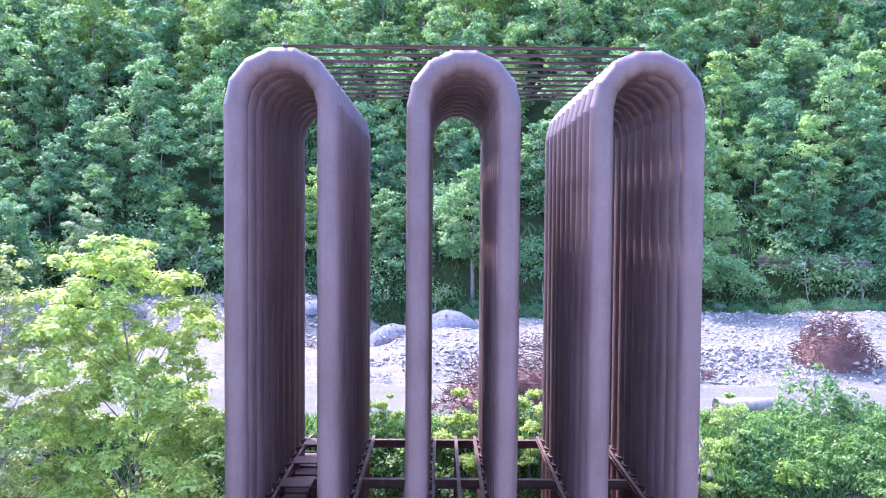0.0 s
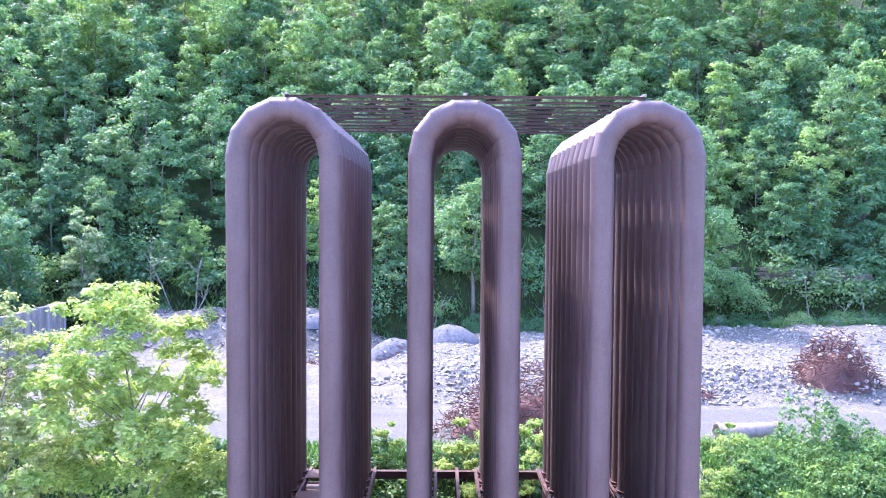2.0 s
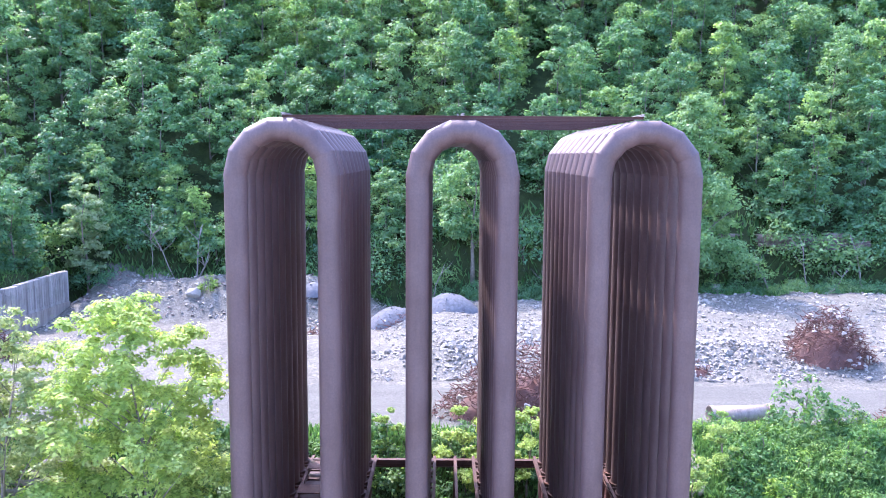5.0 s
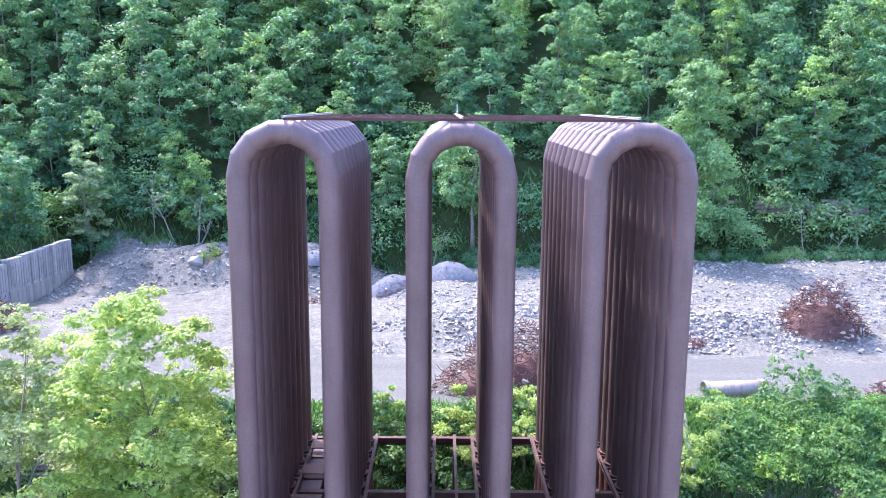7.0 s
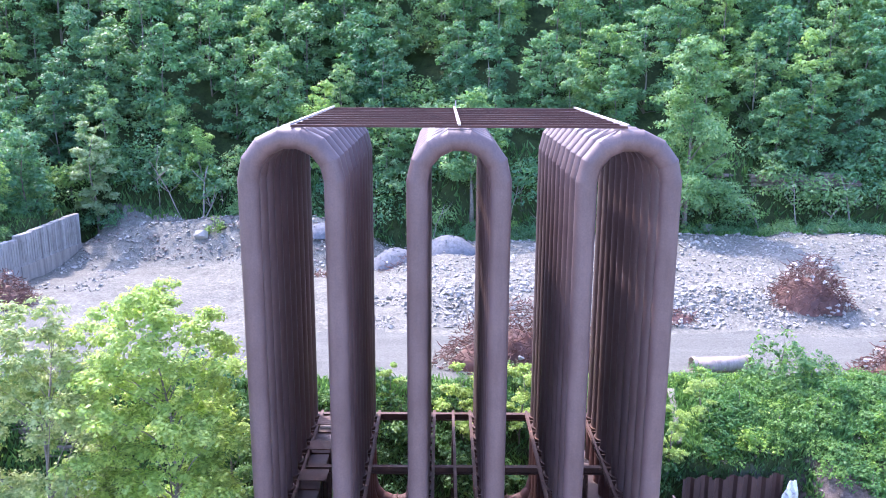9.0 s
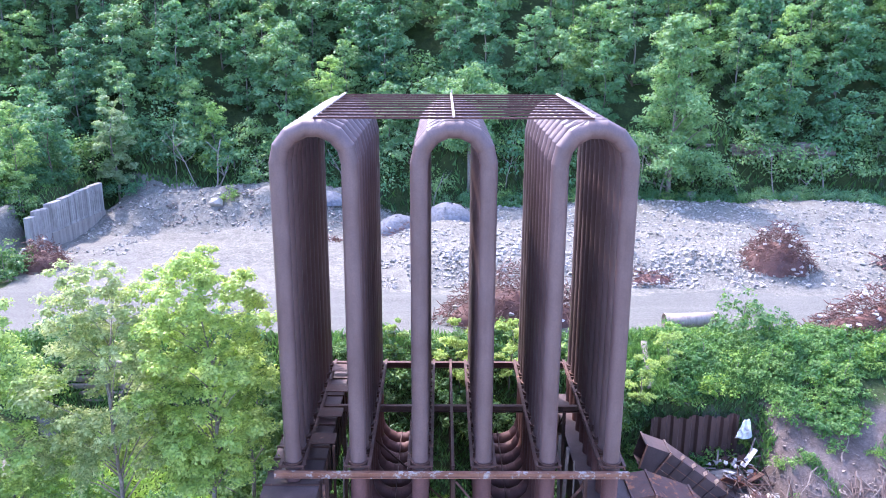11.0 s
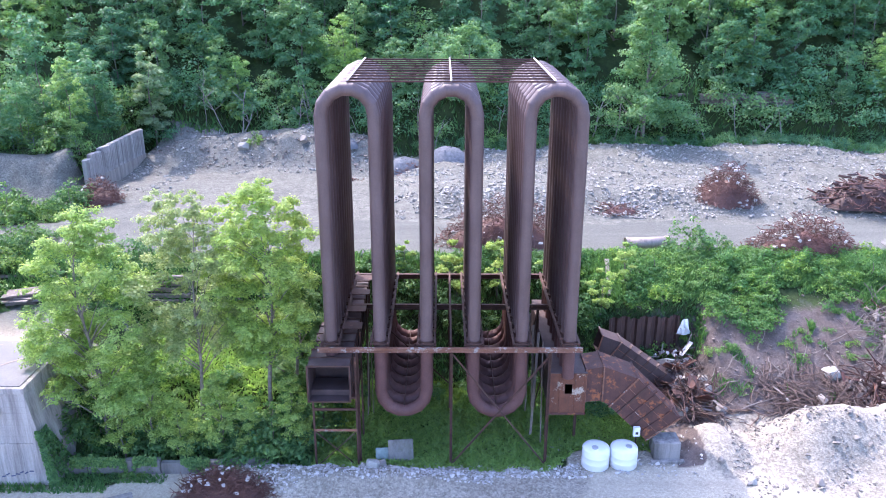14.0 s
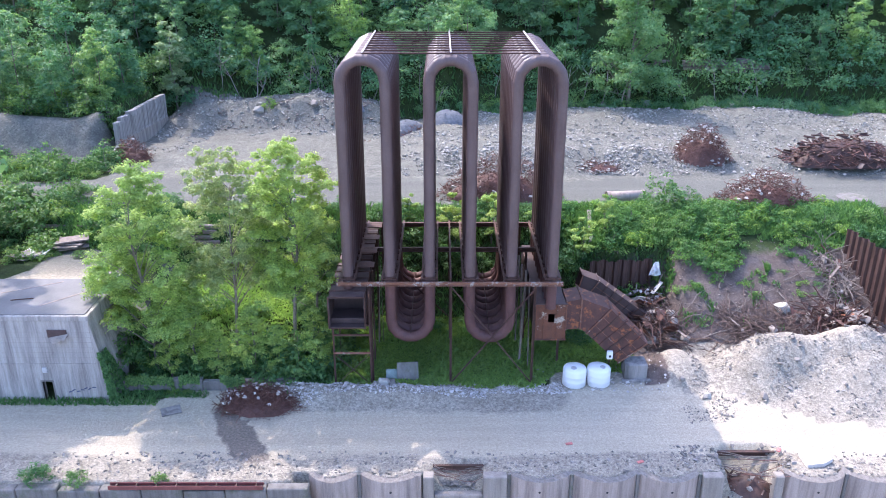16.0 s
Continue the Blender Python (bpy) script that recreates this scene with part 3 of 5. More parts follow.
def trunk_mesh(rng, tall, base, lobes, thick, limbs=8, lean=0.4):
    top = tall * 0.86
    bend = [(lean * math.sin(k * 1.3 + tall), lean * math.cos(k * 0.9 + tall) - lean) for k in range(6)]
    line = [(bx * k / 5, by * k / 5, top * k / 5 - (0.4 if k == 0 else 0)) for k, (bx, by) in enumerate(bend)]
    sets = [tube_data(line, [thick * (1.25 if k == 0 else 1 - 0.165 * k) for k in range(6)], 8)]
    order = sorted(lobes, key=lambda q: q[2])
    for i in range(min(limbs, len(order))):
        x, y, z, r = order[int(i * len(order) / limbs)]
        low = max(base * 0.55, z - 0.9 * math.hypot(x, y) - 0.5)
        u = low / top * 5
        k = min(4, int(u))
        f = min(1.0, u - k)
        start = Vector(line[k]).lerp(Vector(line[k + 1]), f)
        end = Vector((x, y, z))
        mid = start.lerp(end, 0.5) + Vector((0, 0, 0.06 * (end - start).length))
        t = thick * (1 - 0.16 * u) * 0.5
        sets.append(tube_data([start, mid, end], [t, t * 0.6, t * 0.2], 5))
    v, f = join_data(sets)
    stem = sets[0][0]
    at = len(stem)
    for limb, _ in sets[1:]:
        k = min(range(len(stem)), key=lambda i: (stem[i] - limb[0]).length_squared)
        f.append((k, at, at + 1))
        at += len(limb)
    return mesh_of("trunk", v, f, BARK, True)


def make_tree(seed, tall, radius, base, thick, count, leaves, size, material, label, group, shape, name="tree", flat=0.5, thin=0.45, lean=0.4, limbs=8, lump=1.0, stray=0.45, reach=0.85):
    rng = np.random.default_rng(seed)
    lobes = lobes_of(rng, count, tall, radius, base, shape, lump, reach)
    ob = thing(name, label, name.replace("_", " "), group)
    part("trunk", trunk_mesh(rng, tall, base, lobes, thick, limbs, lean), ob)
    part("crown", crown_mesh(rng, lobes, leaves, size, material, flat, thin, stray), ob)
    return ob


def egg(u):
    return math.sin(math.pi * (0.16 + 0.8 * u)) ** 0.8


def dome(u):
    return math.sin(math.pi * (0.12 + 0.74 * u)) ** 0.8


def spire(u):
    return (1 - u) ** 0.75 * 0.95 + 0.08


def place(kinds, spots):
    """Sets the first of each kind on its first spot and copies it to the others: (kind, x, y, turn, scale)."""
    used = set()
    for k, x, y, turn, size in spots:
        ob = copy_thing(kinds[k], Matrix.Identity(4)) if k in used else kinds[k]
        used.add(k)
        ob.matrix_basis = pose(x, y, height(x, y) - 0.15, 0, 0, turn) @ Matrix.Diagonal((size, size, size, 1))


def build_hill():
    label = "leafy green broadleaf tree on the wooded hillside"
    group = "hillside trees"
    forms = ((11, 15, 4.9, 0.9, egg), (12, 13, 5.3, 0.8, egg), (13, 17, 4.5, 1.0, egg), (14, 11, 4.8, 0.6, egg), (15, 16, 3.9, 0.8, spire), (18, 16, 5.2, 1.2, egg))
    kinds = [make_tree(seed, tall, wide, base, 0.14, 200, 5300, 0.37, LEAF_HILL, label, group, shape, limbs=7, stray=0.3, thin=0.62, flat=0.6, lump=1.12) for seed, tall, wide, base, shape in forms]
    kinds += [make_tree(seed, tall, wide, base, 0.13, 200, 7000, 0.32, LEAF_HILL, label, group, egg, limbs=9, stray=0.3, thin=0.6, flat=0.6, lump=0.98) for seed, tall, wide, base in ((16, 14, 4.4, 0.8), (17, 12, 4.6, 0.6))]
    rng = random.Random(5)
    spots = []
    y = 97.5
    while y < 151:
        half = 0.551 * (y + 31.7) + 4 if y < 112 else 0.551 * y + 6
        x = -half + rng.uniform(0, 3)
        while x < half:
            px, py = x + rng.uniform(-1.6, 1.6), y + rng.uniform(-2.0, 2.0)
            if abs(px - 28) > 4 or y > 98:
                spots.append((rng.choice((6, 7)) if y < 105 else rng.randrange(6), px, py, rng.uniform(0, 360), rng.uniform(0.6, 0.85) if y < 99 else rng.uniform(0.8, 1.15) if y < 136 else rng.uniform(1.15, 1.4)))
            x += 6.6 * rng.uniform(0.85, 1.25)
        y += 6.2
    spots += [(rng.randrange(8), x, y, rng.uniform(0, 360), size) for x, y, size in ((-47.5, 80.5, 0.75), (-53.0, 79.0, 0.7), (-59.0, 81.0, 0.85), (-46.5, 87.0, 0.85), (-53.5, 86.5, 0.9), (-63.0, 77.5, 0.7), (-61.0, 88.0, 0.9), (-50.0, 91.5, 0.9), (-66.0, 83.0, 0.8))]
    place(kinds, spots)
    tall = make_tree(21, 22, 6.2, 3.5, 0.3, 420, 24000, 0.29, LEAF_TALL, "tall pale-green conical tree at the foot of the hill", "", spire, lean=0.5, limbs=14)
    place([tall], [(0, 28.6, 90.6, 40, 1.0)])
    pale = make_tree(22, 13, 3.0, 2.5, 0.18, 170, 9500, 0.25, LEAF_PALE, "silvery pale-leaved tree among darker trees", "", egg)
    place([pale], [(0, -40.5, 91.5, 0, 1.0)])
    dome = make_tree(23, 15, 5.0, 5.0, 0.25, 200, 12000, 0.3, LEAF_TALL, "round-topped light green tree at the hill foot", "", egg)
    place([dome], [(0, 3.8, 93.0, 0, 1.0)])


build_hill()


def make_bush(seed, tall, radius, count, leaves, size, material, label, group, name="bush"):
    rng = np.random.default_rng(seed)
    lobes = []
    for i in range(count):
        a, d = rng.uniform(0, 2 * math.pi), radius * math.sqrt(rng.uniform(0, 1))
        z = tall * rng.uniform(0.15, 1.0) * (1 - 0.55 * (d / radius) ** 2)
        lobes.append((d * math.cos(a), d * math.sin(a), z, radius * rng.uniform(0.22, 0.42)))
    ob = thing(name, label, name, group)
    part("stem", trunk_mesh(rng, tall, tall * 0.2, lobes, 0.05, 7, 0.1), ob)
    part("foliage", crown_mesh(rng, lobes, leaves, size, material, 0.6, 0.3), ob)
    return ob


def build_bushes():
    rng = random.Random(8)
    label, group = "dense green bush growing on the bank", "bushes on the bank"
    kinds = [make_bush(31, 2.2, 1.7, 34, 960, 0.22, LEAF_BUSH, label, group), make_bush(32, 3.0, 1.6, 34, 960, 0.22, LEAF_BUSH, label, group),
             make_bush(33, 1.3, 1.9, 28, 860, 0.22, LEAF_BUSH, label, group), make_bush(34, 1.8, 1.4, 28, 860, 0.21, LEAF_BUSH, label, group)]
    spots = []

    def sow(n, x0, x1, y0, y1, low, high, pick=(0, 1, 2, 3)):
        for _ in range(n):
            spots.append((rng.choice(pick), rng.uniform(x0, x1), rng.uniform(y0, y1), rng.uniform(0, 360), rng.uniform(low, high)))

    sow(26, -11, 14, 44.8, 49.0, 0.7, 1.2)
    sow(14, -11, 14, 49.0, 51.3, 0.4, 0.7)
    sow(20, -11, 12, 39.0, 44.0, 0.5, 0.9, (0, 2, 3))
    sow(26, 14, 40, 47.5, 51.3, 0.25, 0.55)
    sow(24, -60, -12, 44.5, 51.0, 0.8, 1.5)
    sow(9, -50, -28, 42.0, 45.0, 0.4, 0.9, (2, 3))
    sow(8, -28, -9.6, 33.0, 36.5, 0.4, 0.9)
    sow(4, -26.5, -21.5, 27.9, 28.2, 0.25, 0.4, (2, 3))
    sow(30, -27.8, -9.9, 29.3, 32.0, 0.8, 1.5)
    sow(12, -12, -9.5, 30, 41, 0.8, 1.3)
    sow(24, -70, -37, 51, 54.5, 0.7, 1.4)
    sow(34, -70, -41, 61.5, 69.5, 0.7, 1.5)
    sow(8, -68, -40, 55, 61, 0.4, 0.8, (2, 3))
    sow(26, -70, -44, 75.8, 80, 0.8, 1.6)
    sow(10, -66, -40, 46, 52, 1.2, 1.8)
    sow(10, 12.5, 18, 40.0, 42.2, 0.35, 0.6, (0, 2, 3))
    sow(8, 39.5, 45, 45.5, 50.5, 0.4, 0.8)
    spots += [(3, -29.6, 16.9, 0, 0.75), (2, -26.8, 16.8, 60, 0.5), (3, -20.5, 16.75, 0, 0.4), (2, -38.0, 17.0, 0, 0.6), (0, 12.9, 38.2, 0, 0.9), (2, 13.6, 37.0, 50, 0.7), (1, 13.0, 36.5, 90, 0.7), (1, 24.2, 51.4, 0, 1.35), (1, 27.0, 51.6, 70, 0.8), (1, -25.5, 88.0, 0, 0.7), (1, -26.1, 29.9, 0, 0.75), (1, -26.0, 31.5, 80, 0.9), (1, -26.3, 33.2, 160, 1.0), (0, -25.6, 29.2, 200, 0.6), (3, -27.9, 28.2, 20, 0.6)]
    clear = lambda p: not (14.4 < p[1] < 16.9 and 43.5 < p[2] < 50.5)
    place(kinds, list(filter(clear, spots)))
    weed_label, weed_group = "soft bright green weed clump on the bank", "weed clumps on the bank"
    weed = [make_bush(35, 0.8, 0.9, 22, 520, 0.135, LEAF_WEED, weed_label, weed_group, "weed_clump"), make_bush(36, 1.3, 0.8, 24, 560, 0.13, LEAF_WEED, weed_label, weed_group, "weed_clump"), make_bush(37, 0.5, 1.1, 22, 500, 0.135, LEAF_WEED, weed_label, weed_group, "weed_clump")]
    spots = []
    while len(spots) < 262:
        x, y = rng.uniform(12.5, 41.5), rng.uniform(42.3, 51.4)
        low = 42.6 + 1.6 * smooth01(22, 33, x) + 4.6 * noise.fractal(Vector((x * 0.16, y * 0.16, 6.6)), 1.0, 2.0, 3)
        if y > low:
            spots.append((rng.randrange(3), x, y, rng.uniform(0, 360), rng.uniform(0.75, 1.5)))
    spots += [(rng.choice((0, 2)), rng.uniform(23, 38), rng.uniform(39.5, 44.5), rng.uniform(0, 360), rng.uniform(0.4, 0.8)) for _ in range(32)]
    place(weed, list(filter(clear, spots)))
    foot_label, foot_group = "tangled vines and scrub at the hill foot", "scrub along the hill foot"
    foot = [make_bush(41, 5.0, 3.0, 56, 1400, 0.31, LEAF_HILL, foot_label, foot_group, "scrub"), make_bush(42, 3.4, 3.2, 56, 1400, 0.3, LEAF_HILL, foot_label, foot_group, "scrub")]
    spots = []
    x = -78.0
    while x < 84:
        spots.append((rng.randrange(2), x, 94.3 + rng.uniform(-1.0, 1.4) - 1.5 * math.sin(x * 0.08), rng.uniform(0, 360), rng.uniform(0.8, 1.25)))
        if not -40 < x < -8:
            spots.append((1, x + 1.5, 92.2 + rng.uniform(-0.8, 0.8) - 1.5 * math.sin(x * 0.08), rng.uniform(0, 360), rng.uniform(0.45, 0.8)))
        x += rng.uniform(2.6, 4.2)
    x = 4.0
    while x < 78:
        spots.append((1, x, 89.9 + rng.uniform(-0.7, 0.7), rng.uniform(0, 360), rng.uniform(0.3, 0.55)))
        x += rng.uniform(1.6, 3.0)
    for _ in range(24):
        x = rng.uniform(-74, 78)
        spots.append((rng.randrange(2), x, rng.uniform(98, 106), rng.uniform(0, 360), rng.uniform(0.9, 1.4)))
    for _ in range(22):
        spots.append((rng.randrange(2), rng.uniform(-78, -45), rng.uniform(87.5, 92), rng.uniform(0, 360), rng.uniform(0.7, 1.2)))
    place(foot, spots)
    young_label = "bright yellow-green sapling behind the pipe coils"
    young = make_tree(51, 6.2, 1.9, 1.2, 0.08, 90, 7500, 0.16, LEAF_NEAR, young_label, "saplings behind the coils", egg, name="sapling", thin=0.3, lean=0.2)
    place([young], [(0, 1.6, 46.8, 0, 1.0), (0, 5.4, 47.2, 130, 0.92), (0, -3.2, 48.6, 220, 0.55), (0, 10.2, 47.6, 60, 0.7), (0, 14.6, 44.5, 20, 0.75), (0, 17.0, 46.2, 300, 0.65)])


build_bushes()


def build_near_trees():
    label, group = "tall airy yellow-green locust tree beside the coils", "trees beside the cooler"
    one = make_tree(61, 18.4, 4.7, 4.5, 0.19, 540, 54000, 0.18, LEAF_NEAR, label, group, egg, thin=0.4, lean=0.5, limbs=44, lump=0.74, flat=0.8, reach=1.0, stray=0.32)
    place([one], [(0, -25.2, 31.0, 0, 1.0)])
    two = make_tree(62, 19.3, 4.0, 7.5, 0.17, 450, 40000, 0.165, LEAF_LACY, "slender locust tree with pale lacy foliage", group, egg, thin=0.35, lean=0.9, limbs=36, lump=0.7, flat=0.8, reach=1.0, stray=0.35)
    place([two], [(0, -18.2, 31.8, 60, 1.0)])
    three = make_tree(66, 19.4, 4.2, 6.8, 0.19, 560, 56000, 0.18, LEAF_NEAR, "full-crowned bright green locust tree beside the coils", group, dome, thin=0.4, lean=0.5, limbs=40, lump=0.76, flat=0.8, reach=0.95, stray=0.32)
    place([three], [(0, -12.9, 32.2, 140, 1.0)])
    small = make_tree(63, 8.6, 2.3, 1.6, 0.09, 230, 15000, 0.16, LEAF_NEAR, "young yellow-green locust tree above the low wall", group, egg, thin=0.1, lean=0.5, limbs=24, lump=0.95)
    place([small], [(0, -21.4, 30.6, 10, 0.95), (0, -16.4, 30.4, 90, 0.8), (0, -11.0, 30.6, 300, 0.8), (0, -28.2, 33.0, 200, 1.1), (0, -14.2, 30.2, 150, 0.62), (0, -19.2, 29.9, 250, 0.6), (0, -23.6, 30.0, 20, 0.7)])
    # Unseen trees, added left of the view to shade the yard and blockhouse roof.
    tall = make_tree(65, 15.0, 4.4, 2.5, 0.2, 150, 9000, 0.3, LEAF_HILL, "tall dark leafy tree added out of view to shade the yard", "tall trees beyond the blockhouse", egg, lean=0.4)
    place([tall], [(0, -48.0, 36.0, 0, 1.8), (0, -50.5, 43.0, 90, 2.0), (0, -57.0, 38.0, 200, 1.9), (0, -60.0, 46.0, 300, 1.9), (0, -48.3, 33.8, 40, 2.4)])
    dark = make_tree(64, 11.5, 3.0, 1.0, 0.16, 150, 16000, 0.2, LEAF_BUSH, "dark green leafy tree close to the header duct", "dark trees beside the cooler", egg, lean=0.4)
    place([dark], [(0, -11.6, 36.5, 0, 1.0), (0, -12.2, 42.0, 240, 0.8), (0, -11.2, 31.2, 330, 0.5)])


build_near_trees()


# ---- concrete blockhouse and walls ----
def build_bunker():
    ob = thing("blockhouse", "stained grey concrete blockhouse with a flat pale roof", "building")
    x0, x1, y0, y1, top = -52.0, -28.8, 27.2, 34.6, 8.2
    dx0, dx1, dtop = -33.6, -32.75, 2.05
    bm = bmesh.new()
    box_bm(bm, (x0, y0, -0.3), (dx0, y0 + 0.5, 3.75))
    box_bm(bm, (dx1, y0, -0.3), (x1, y0 + 0.5, 3.75))
    box_bm(bm, (dx0, y0, dtop), (dx1, y0 + 0.5, 3.75))
    part("lower_wall", mesh_bm("lower_wall", bm, BLOCK), ob)
    part("upper_wall", box_mesh("upper_wall", (x0, y0 + 0.03, 3.75), (x1 - 0.06, y0 + 0.5, 7.75), BLOCK, 0.02), ob)
    part("side_wall", box_mesh("side_wall", (x1 - 0.5, y0 + 0.5, -0.3), (x1 - 0.03, y1, 7.75), BLOCK), ob)
    part("rear_wall", box_mesh("rear_wall", (x0, y1 - 0.4, -0.3), (x1 - 0.5, y1, 7.75), BLOCK), ob)
    part("cornice", box_mesh("cornice", (x0, y0 - 0.05, 7.75), (x1 + 0.02, y1, 8.2), BLOCK, 0.04), ob)
    part("roof", box_mesh("roof", (x0, y0 + 0.22, 8.2), (x1 - 0.3, y1 - 0.1, 8.27), ROOF, 0.02), ob, None, "pale roof screed with white lines")
    bm = bmesh.new()
    shape = ((x1 - 0.05, -0.3), (-27.35, -0.3), (-28.2, 3.75), (x1 - 0.05, 7.7))
    front = [bm.verts.new((x, y0 + 0.01, z)) for x, z in shape]
    rear = [bm.verts.new((x, y1 - 1.2, z)) for x, z in shape]
    bm.faces.new(front)
    bm.faces.new(rear[::-1])
    for k in range(4):
        bm.faces.new((front[k], rear[k], rear[(k + 1) % 4], front[(k + 1) % 4]))
    bmesh.ops.recalc_face_normals(bm, faces=bm.faces)
    part("battered_flank", mesh_bm("battered_flank", bm, BLOCK), ob)
    for k in range(7):
        part("board_mark", box_mesh("board_mark", (x0, y0 + 0.012, 4.3 + 0.48 * k), (x1 - 0.08, y0 + 0.04, 4.32 + 0.48 * k), BLOCK), ob)
    part("string_course", box_mesh("string_course", (x0, y0 - 0.03, 3.7), (x1 - 0.01, y0 + 0.02, 3.8), BLOCK), ob)
    bm = bmesh.new()
    for a, b in (((dx0 - 0.12, y0 - 0.03, -0.2), (dx0, y0 + 0.25, dtop + 0.12)), ((dx1, y0 - 0.03, -0.2), (dx1 + 0.1, y0 + 0.25, dtop + 0.12)), ((dx0, y0 - 0.03, dtop), (dx1, y0 + 0.25, dtop + 0.12))):
        box_bm(bm, a, b)
    part("door_frame", mesh_bm("door_frame", bm, OLD_CONCRETE), ob)
    part("hatch", box_mesh("hatch", (-32.35, y0 - 0.08, 6.25), (-30.75, y0 + 0.05, 6.95), DARK_DUCT, 0.02), ob, None, "rusty steel shutter")
    bm = bmesh.new()
    v = [bm.verts.new(p) for p in ((-32.2, y0 - 0.05, 6.25), (-30.6, y0 - 0.05, 6.6), (-30.7, y0 - 0.6, 6.3), (-31.9, y0 - 0.35, 5.75))]
    bm.faces.new(v)
    me = mesh_bm("torn_sheet", bm, PALE_CONCRETE)
    sheet = part("torn_sheet", me, ob, None, "bent pale sheet hanging below the shutter")
    thick = sheet.modifiers.new("thick", "SOLIDIFY")
    thick.thickness = 0.03
    part("lamp_box", box_mesh("lamp_box", (-33.35, y0 - 0.14, 2.95), (-32.95, y0 + 0.02, 3.4), GALV, 0.02), ob, None, "small grey lamp box over the door")
    for k, (a, b) in enumerate((((-33.5, 29.0), (-29.4, 33.2)), ((-38.0, 31.5), (-33.6, 33.9)), ((-41.0, 33.5), (-38.2, 29.6)))):
        length = math.dist(a, b)
        part("roof_line", box_mesh("roof_line", (0, -0.09, 0), (length, 0.04, 0.02), CELL_CONCRETE), ob, between((*a, 8.275), (*b, 8.275)), "white line on the roof")
    part("roof_pipe", mesh_of("roof_pipe", *tube_data([(-36.2, 29.6, 8.5), (-34.6, 30.3, 8.35)], [0.05, 0.05], 6), FRAME), ob)
    # low retaining wall along the yard
    low = thing("retaining_wall", "low mossy concrete retaining wall under the trees", "wall", kind="structure")
    x = -28.6
    k = 0
    while x < -12.6:
        w = min(2.7, -12.3 - x)
        part("panel", box_mesh("panel", (x, 28.45 + 0.05 * (k % 2), -0.3), (x + w - 0.05, 28.95, 1.25 + 0.12 * ((k * 7) % 3)), OLD_CONCRETE, 0.04), low)
        x += w
        k += 1


def edge_cell(x0, x1, bottom):
    """A convex concrete cell front between two cusps, its top at the level of the yard."""
    n = 16
    verts, faces = [], []
    for i in range(n + 1):
        x = x0 + (x1 - x0) * i / n
        y = edge_line(x)
        chip = 0.1 * noise.noise(Vector((x * 1.7, 4.0, 0)))
        verts += [(x, y, chip - 0.06), (x, y, bottom), (x, y + 0.6, bottom), (x, y + 0.6, chip + 0.0)]
    for i in range(n):
        for k in range(4):
            a, b = i * 4 + k, i * 4 + (k + 1) % 4
            faces.append((a, a + 4, b + 4, b))
    faces += [(0, 1, 2, 3), (4 * n + 3, 4 * n + 2, 4 * n + 1, 4 * n)]
    me = mesh_of("cell", verts, faces, CELL_CONCRETE, False)
    me.materials.append(EDGE_DIRT)
    for i in range(n):
        me.polygons[i * 4 + 3].material_index = 1
    return me


def build_edge():
    wall = thing("edge_wall", "pale rust-streaked concrete wall of bulging cells along the drop", "wall", kind="structure")
    for x0, x1 in CELLS:
        part("cell", edge_cell(x0, x1, -6.4), wall)
    for x in (-6.0, -1.35, 5.2, 9.9, 14.85, 19.5, 30.45, 35.0):
        part("rib", box_mesh("rib", (x - 0.14, 17.5, -6.4), (x + 0.14, 18.0, -0.05), OLD_CONCRETE, 0.05), wall)
    for lo, hi in (((-1.2, 17.1, -6.4), (-0.4, 17.9, -0.02)), ((3.25, 17.1, -6.4), (5.05, 17.9, -0.02)), ((-0.4, 17.3, -6.4), (3.25, 17.9, -1.75)), ((19.65, 17.15, -6.4), (21.2, 17.9, -0.04)), ((25.0, 17.2, -6.4), (25.7, 17.9, -0.03))):
        part("pier", box_mesh("pier", lo, hi, PALE_CONCRETE, 0.07), wall)
    # Solid black discs paint the dark inside of the drain holes.
    hole = mesh_of("drain_hole", *tube_data([(0, 0, 0), (0, 0.3, 0)], [0.09, 0.09], 10), BLACK)
    for x in (7.4, 12.4, 17.2, 28.0, -3.6):
        part("drain_hole", hole, wall, pose(x, edge_line(x) - 0.012, -0.95))
    low = thing("low_edge_wall", "dark low concrete edge with a rusty channel beam", "wall", kind="structure")
    for k in range(10):
        x = -40.0 + 3.05 * k
        part("block", box_mesh("block", (x, 15.9, -6.4), (x + 3.0, 16.7, -0.12 - 0.1 * ((k * 5) % 3)), OLD_CONCRETE, 0.08), low)
    beam = thing("channel_beam", "long rusty channel beam lying on the concrete edge", "beam", at=(-24.0, 16.05, 0.12))
    part("beam", box_mesh("beam", (0, -0.2, -0.24), (11.2, 0.2, -0.12), SHEET, 0.01), beam)
    for y in (-0.24, 0.2):
        part("flange", box_mesh("flange", (0, y, -0.24), (11.2, y + 0.05, 0.1), RED_STEEL, 0.01), beam, None, "faded red flange")
    for k in range(8):
        part("stiffener", box_mesh("stiffener", (0.5 + 1.45 * k, -0.19, -0.12), (0.58 + 1.45 * k, 0.2, 0.04), SHEET), beam)


build_bunker()
build_edge()


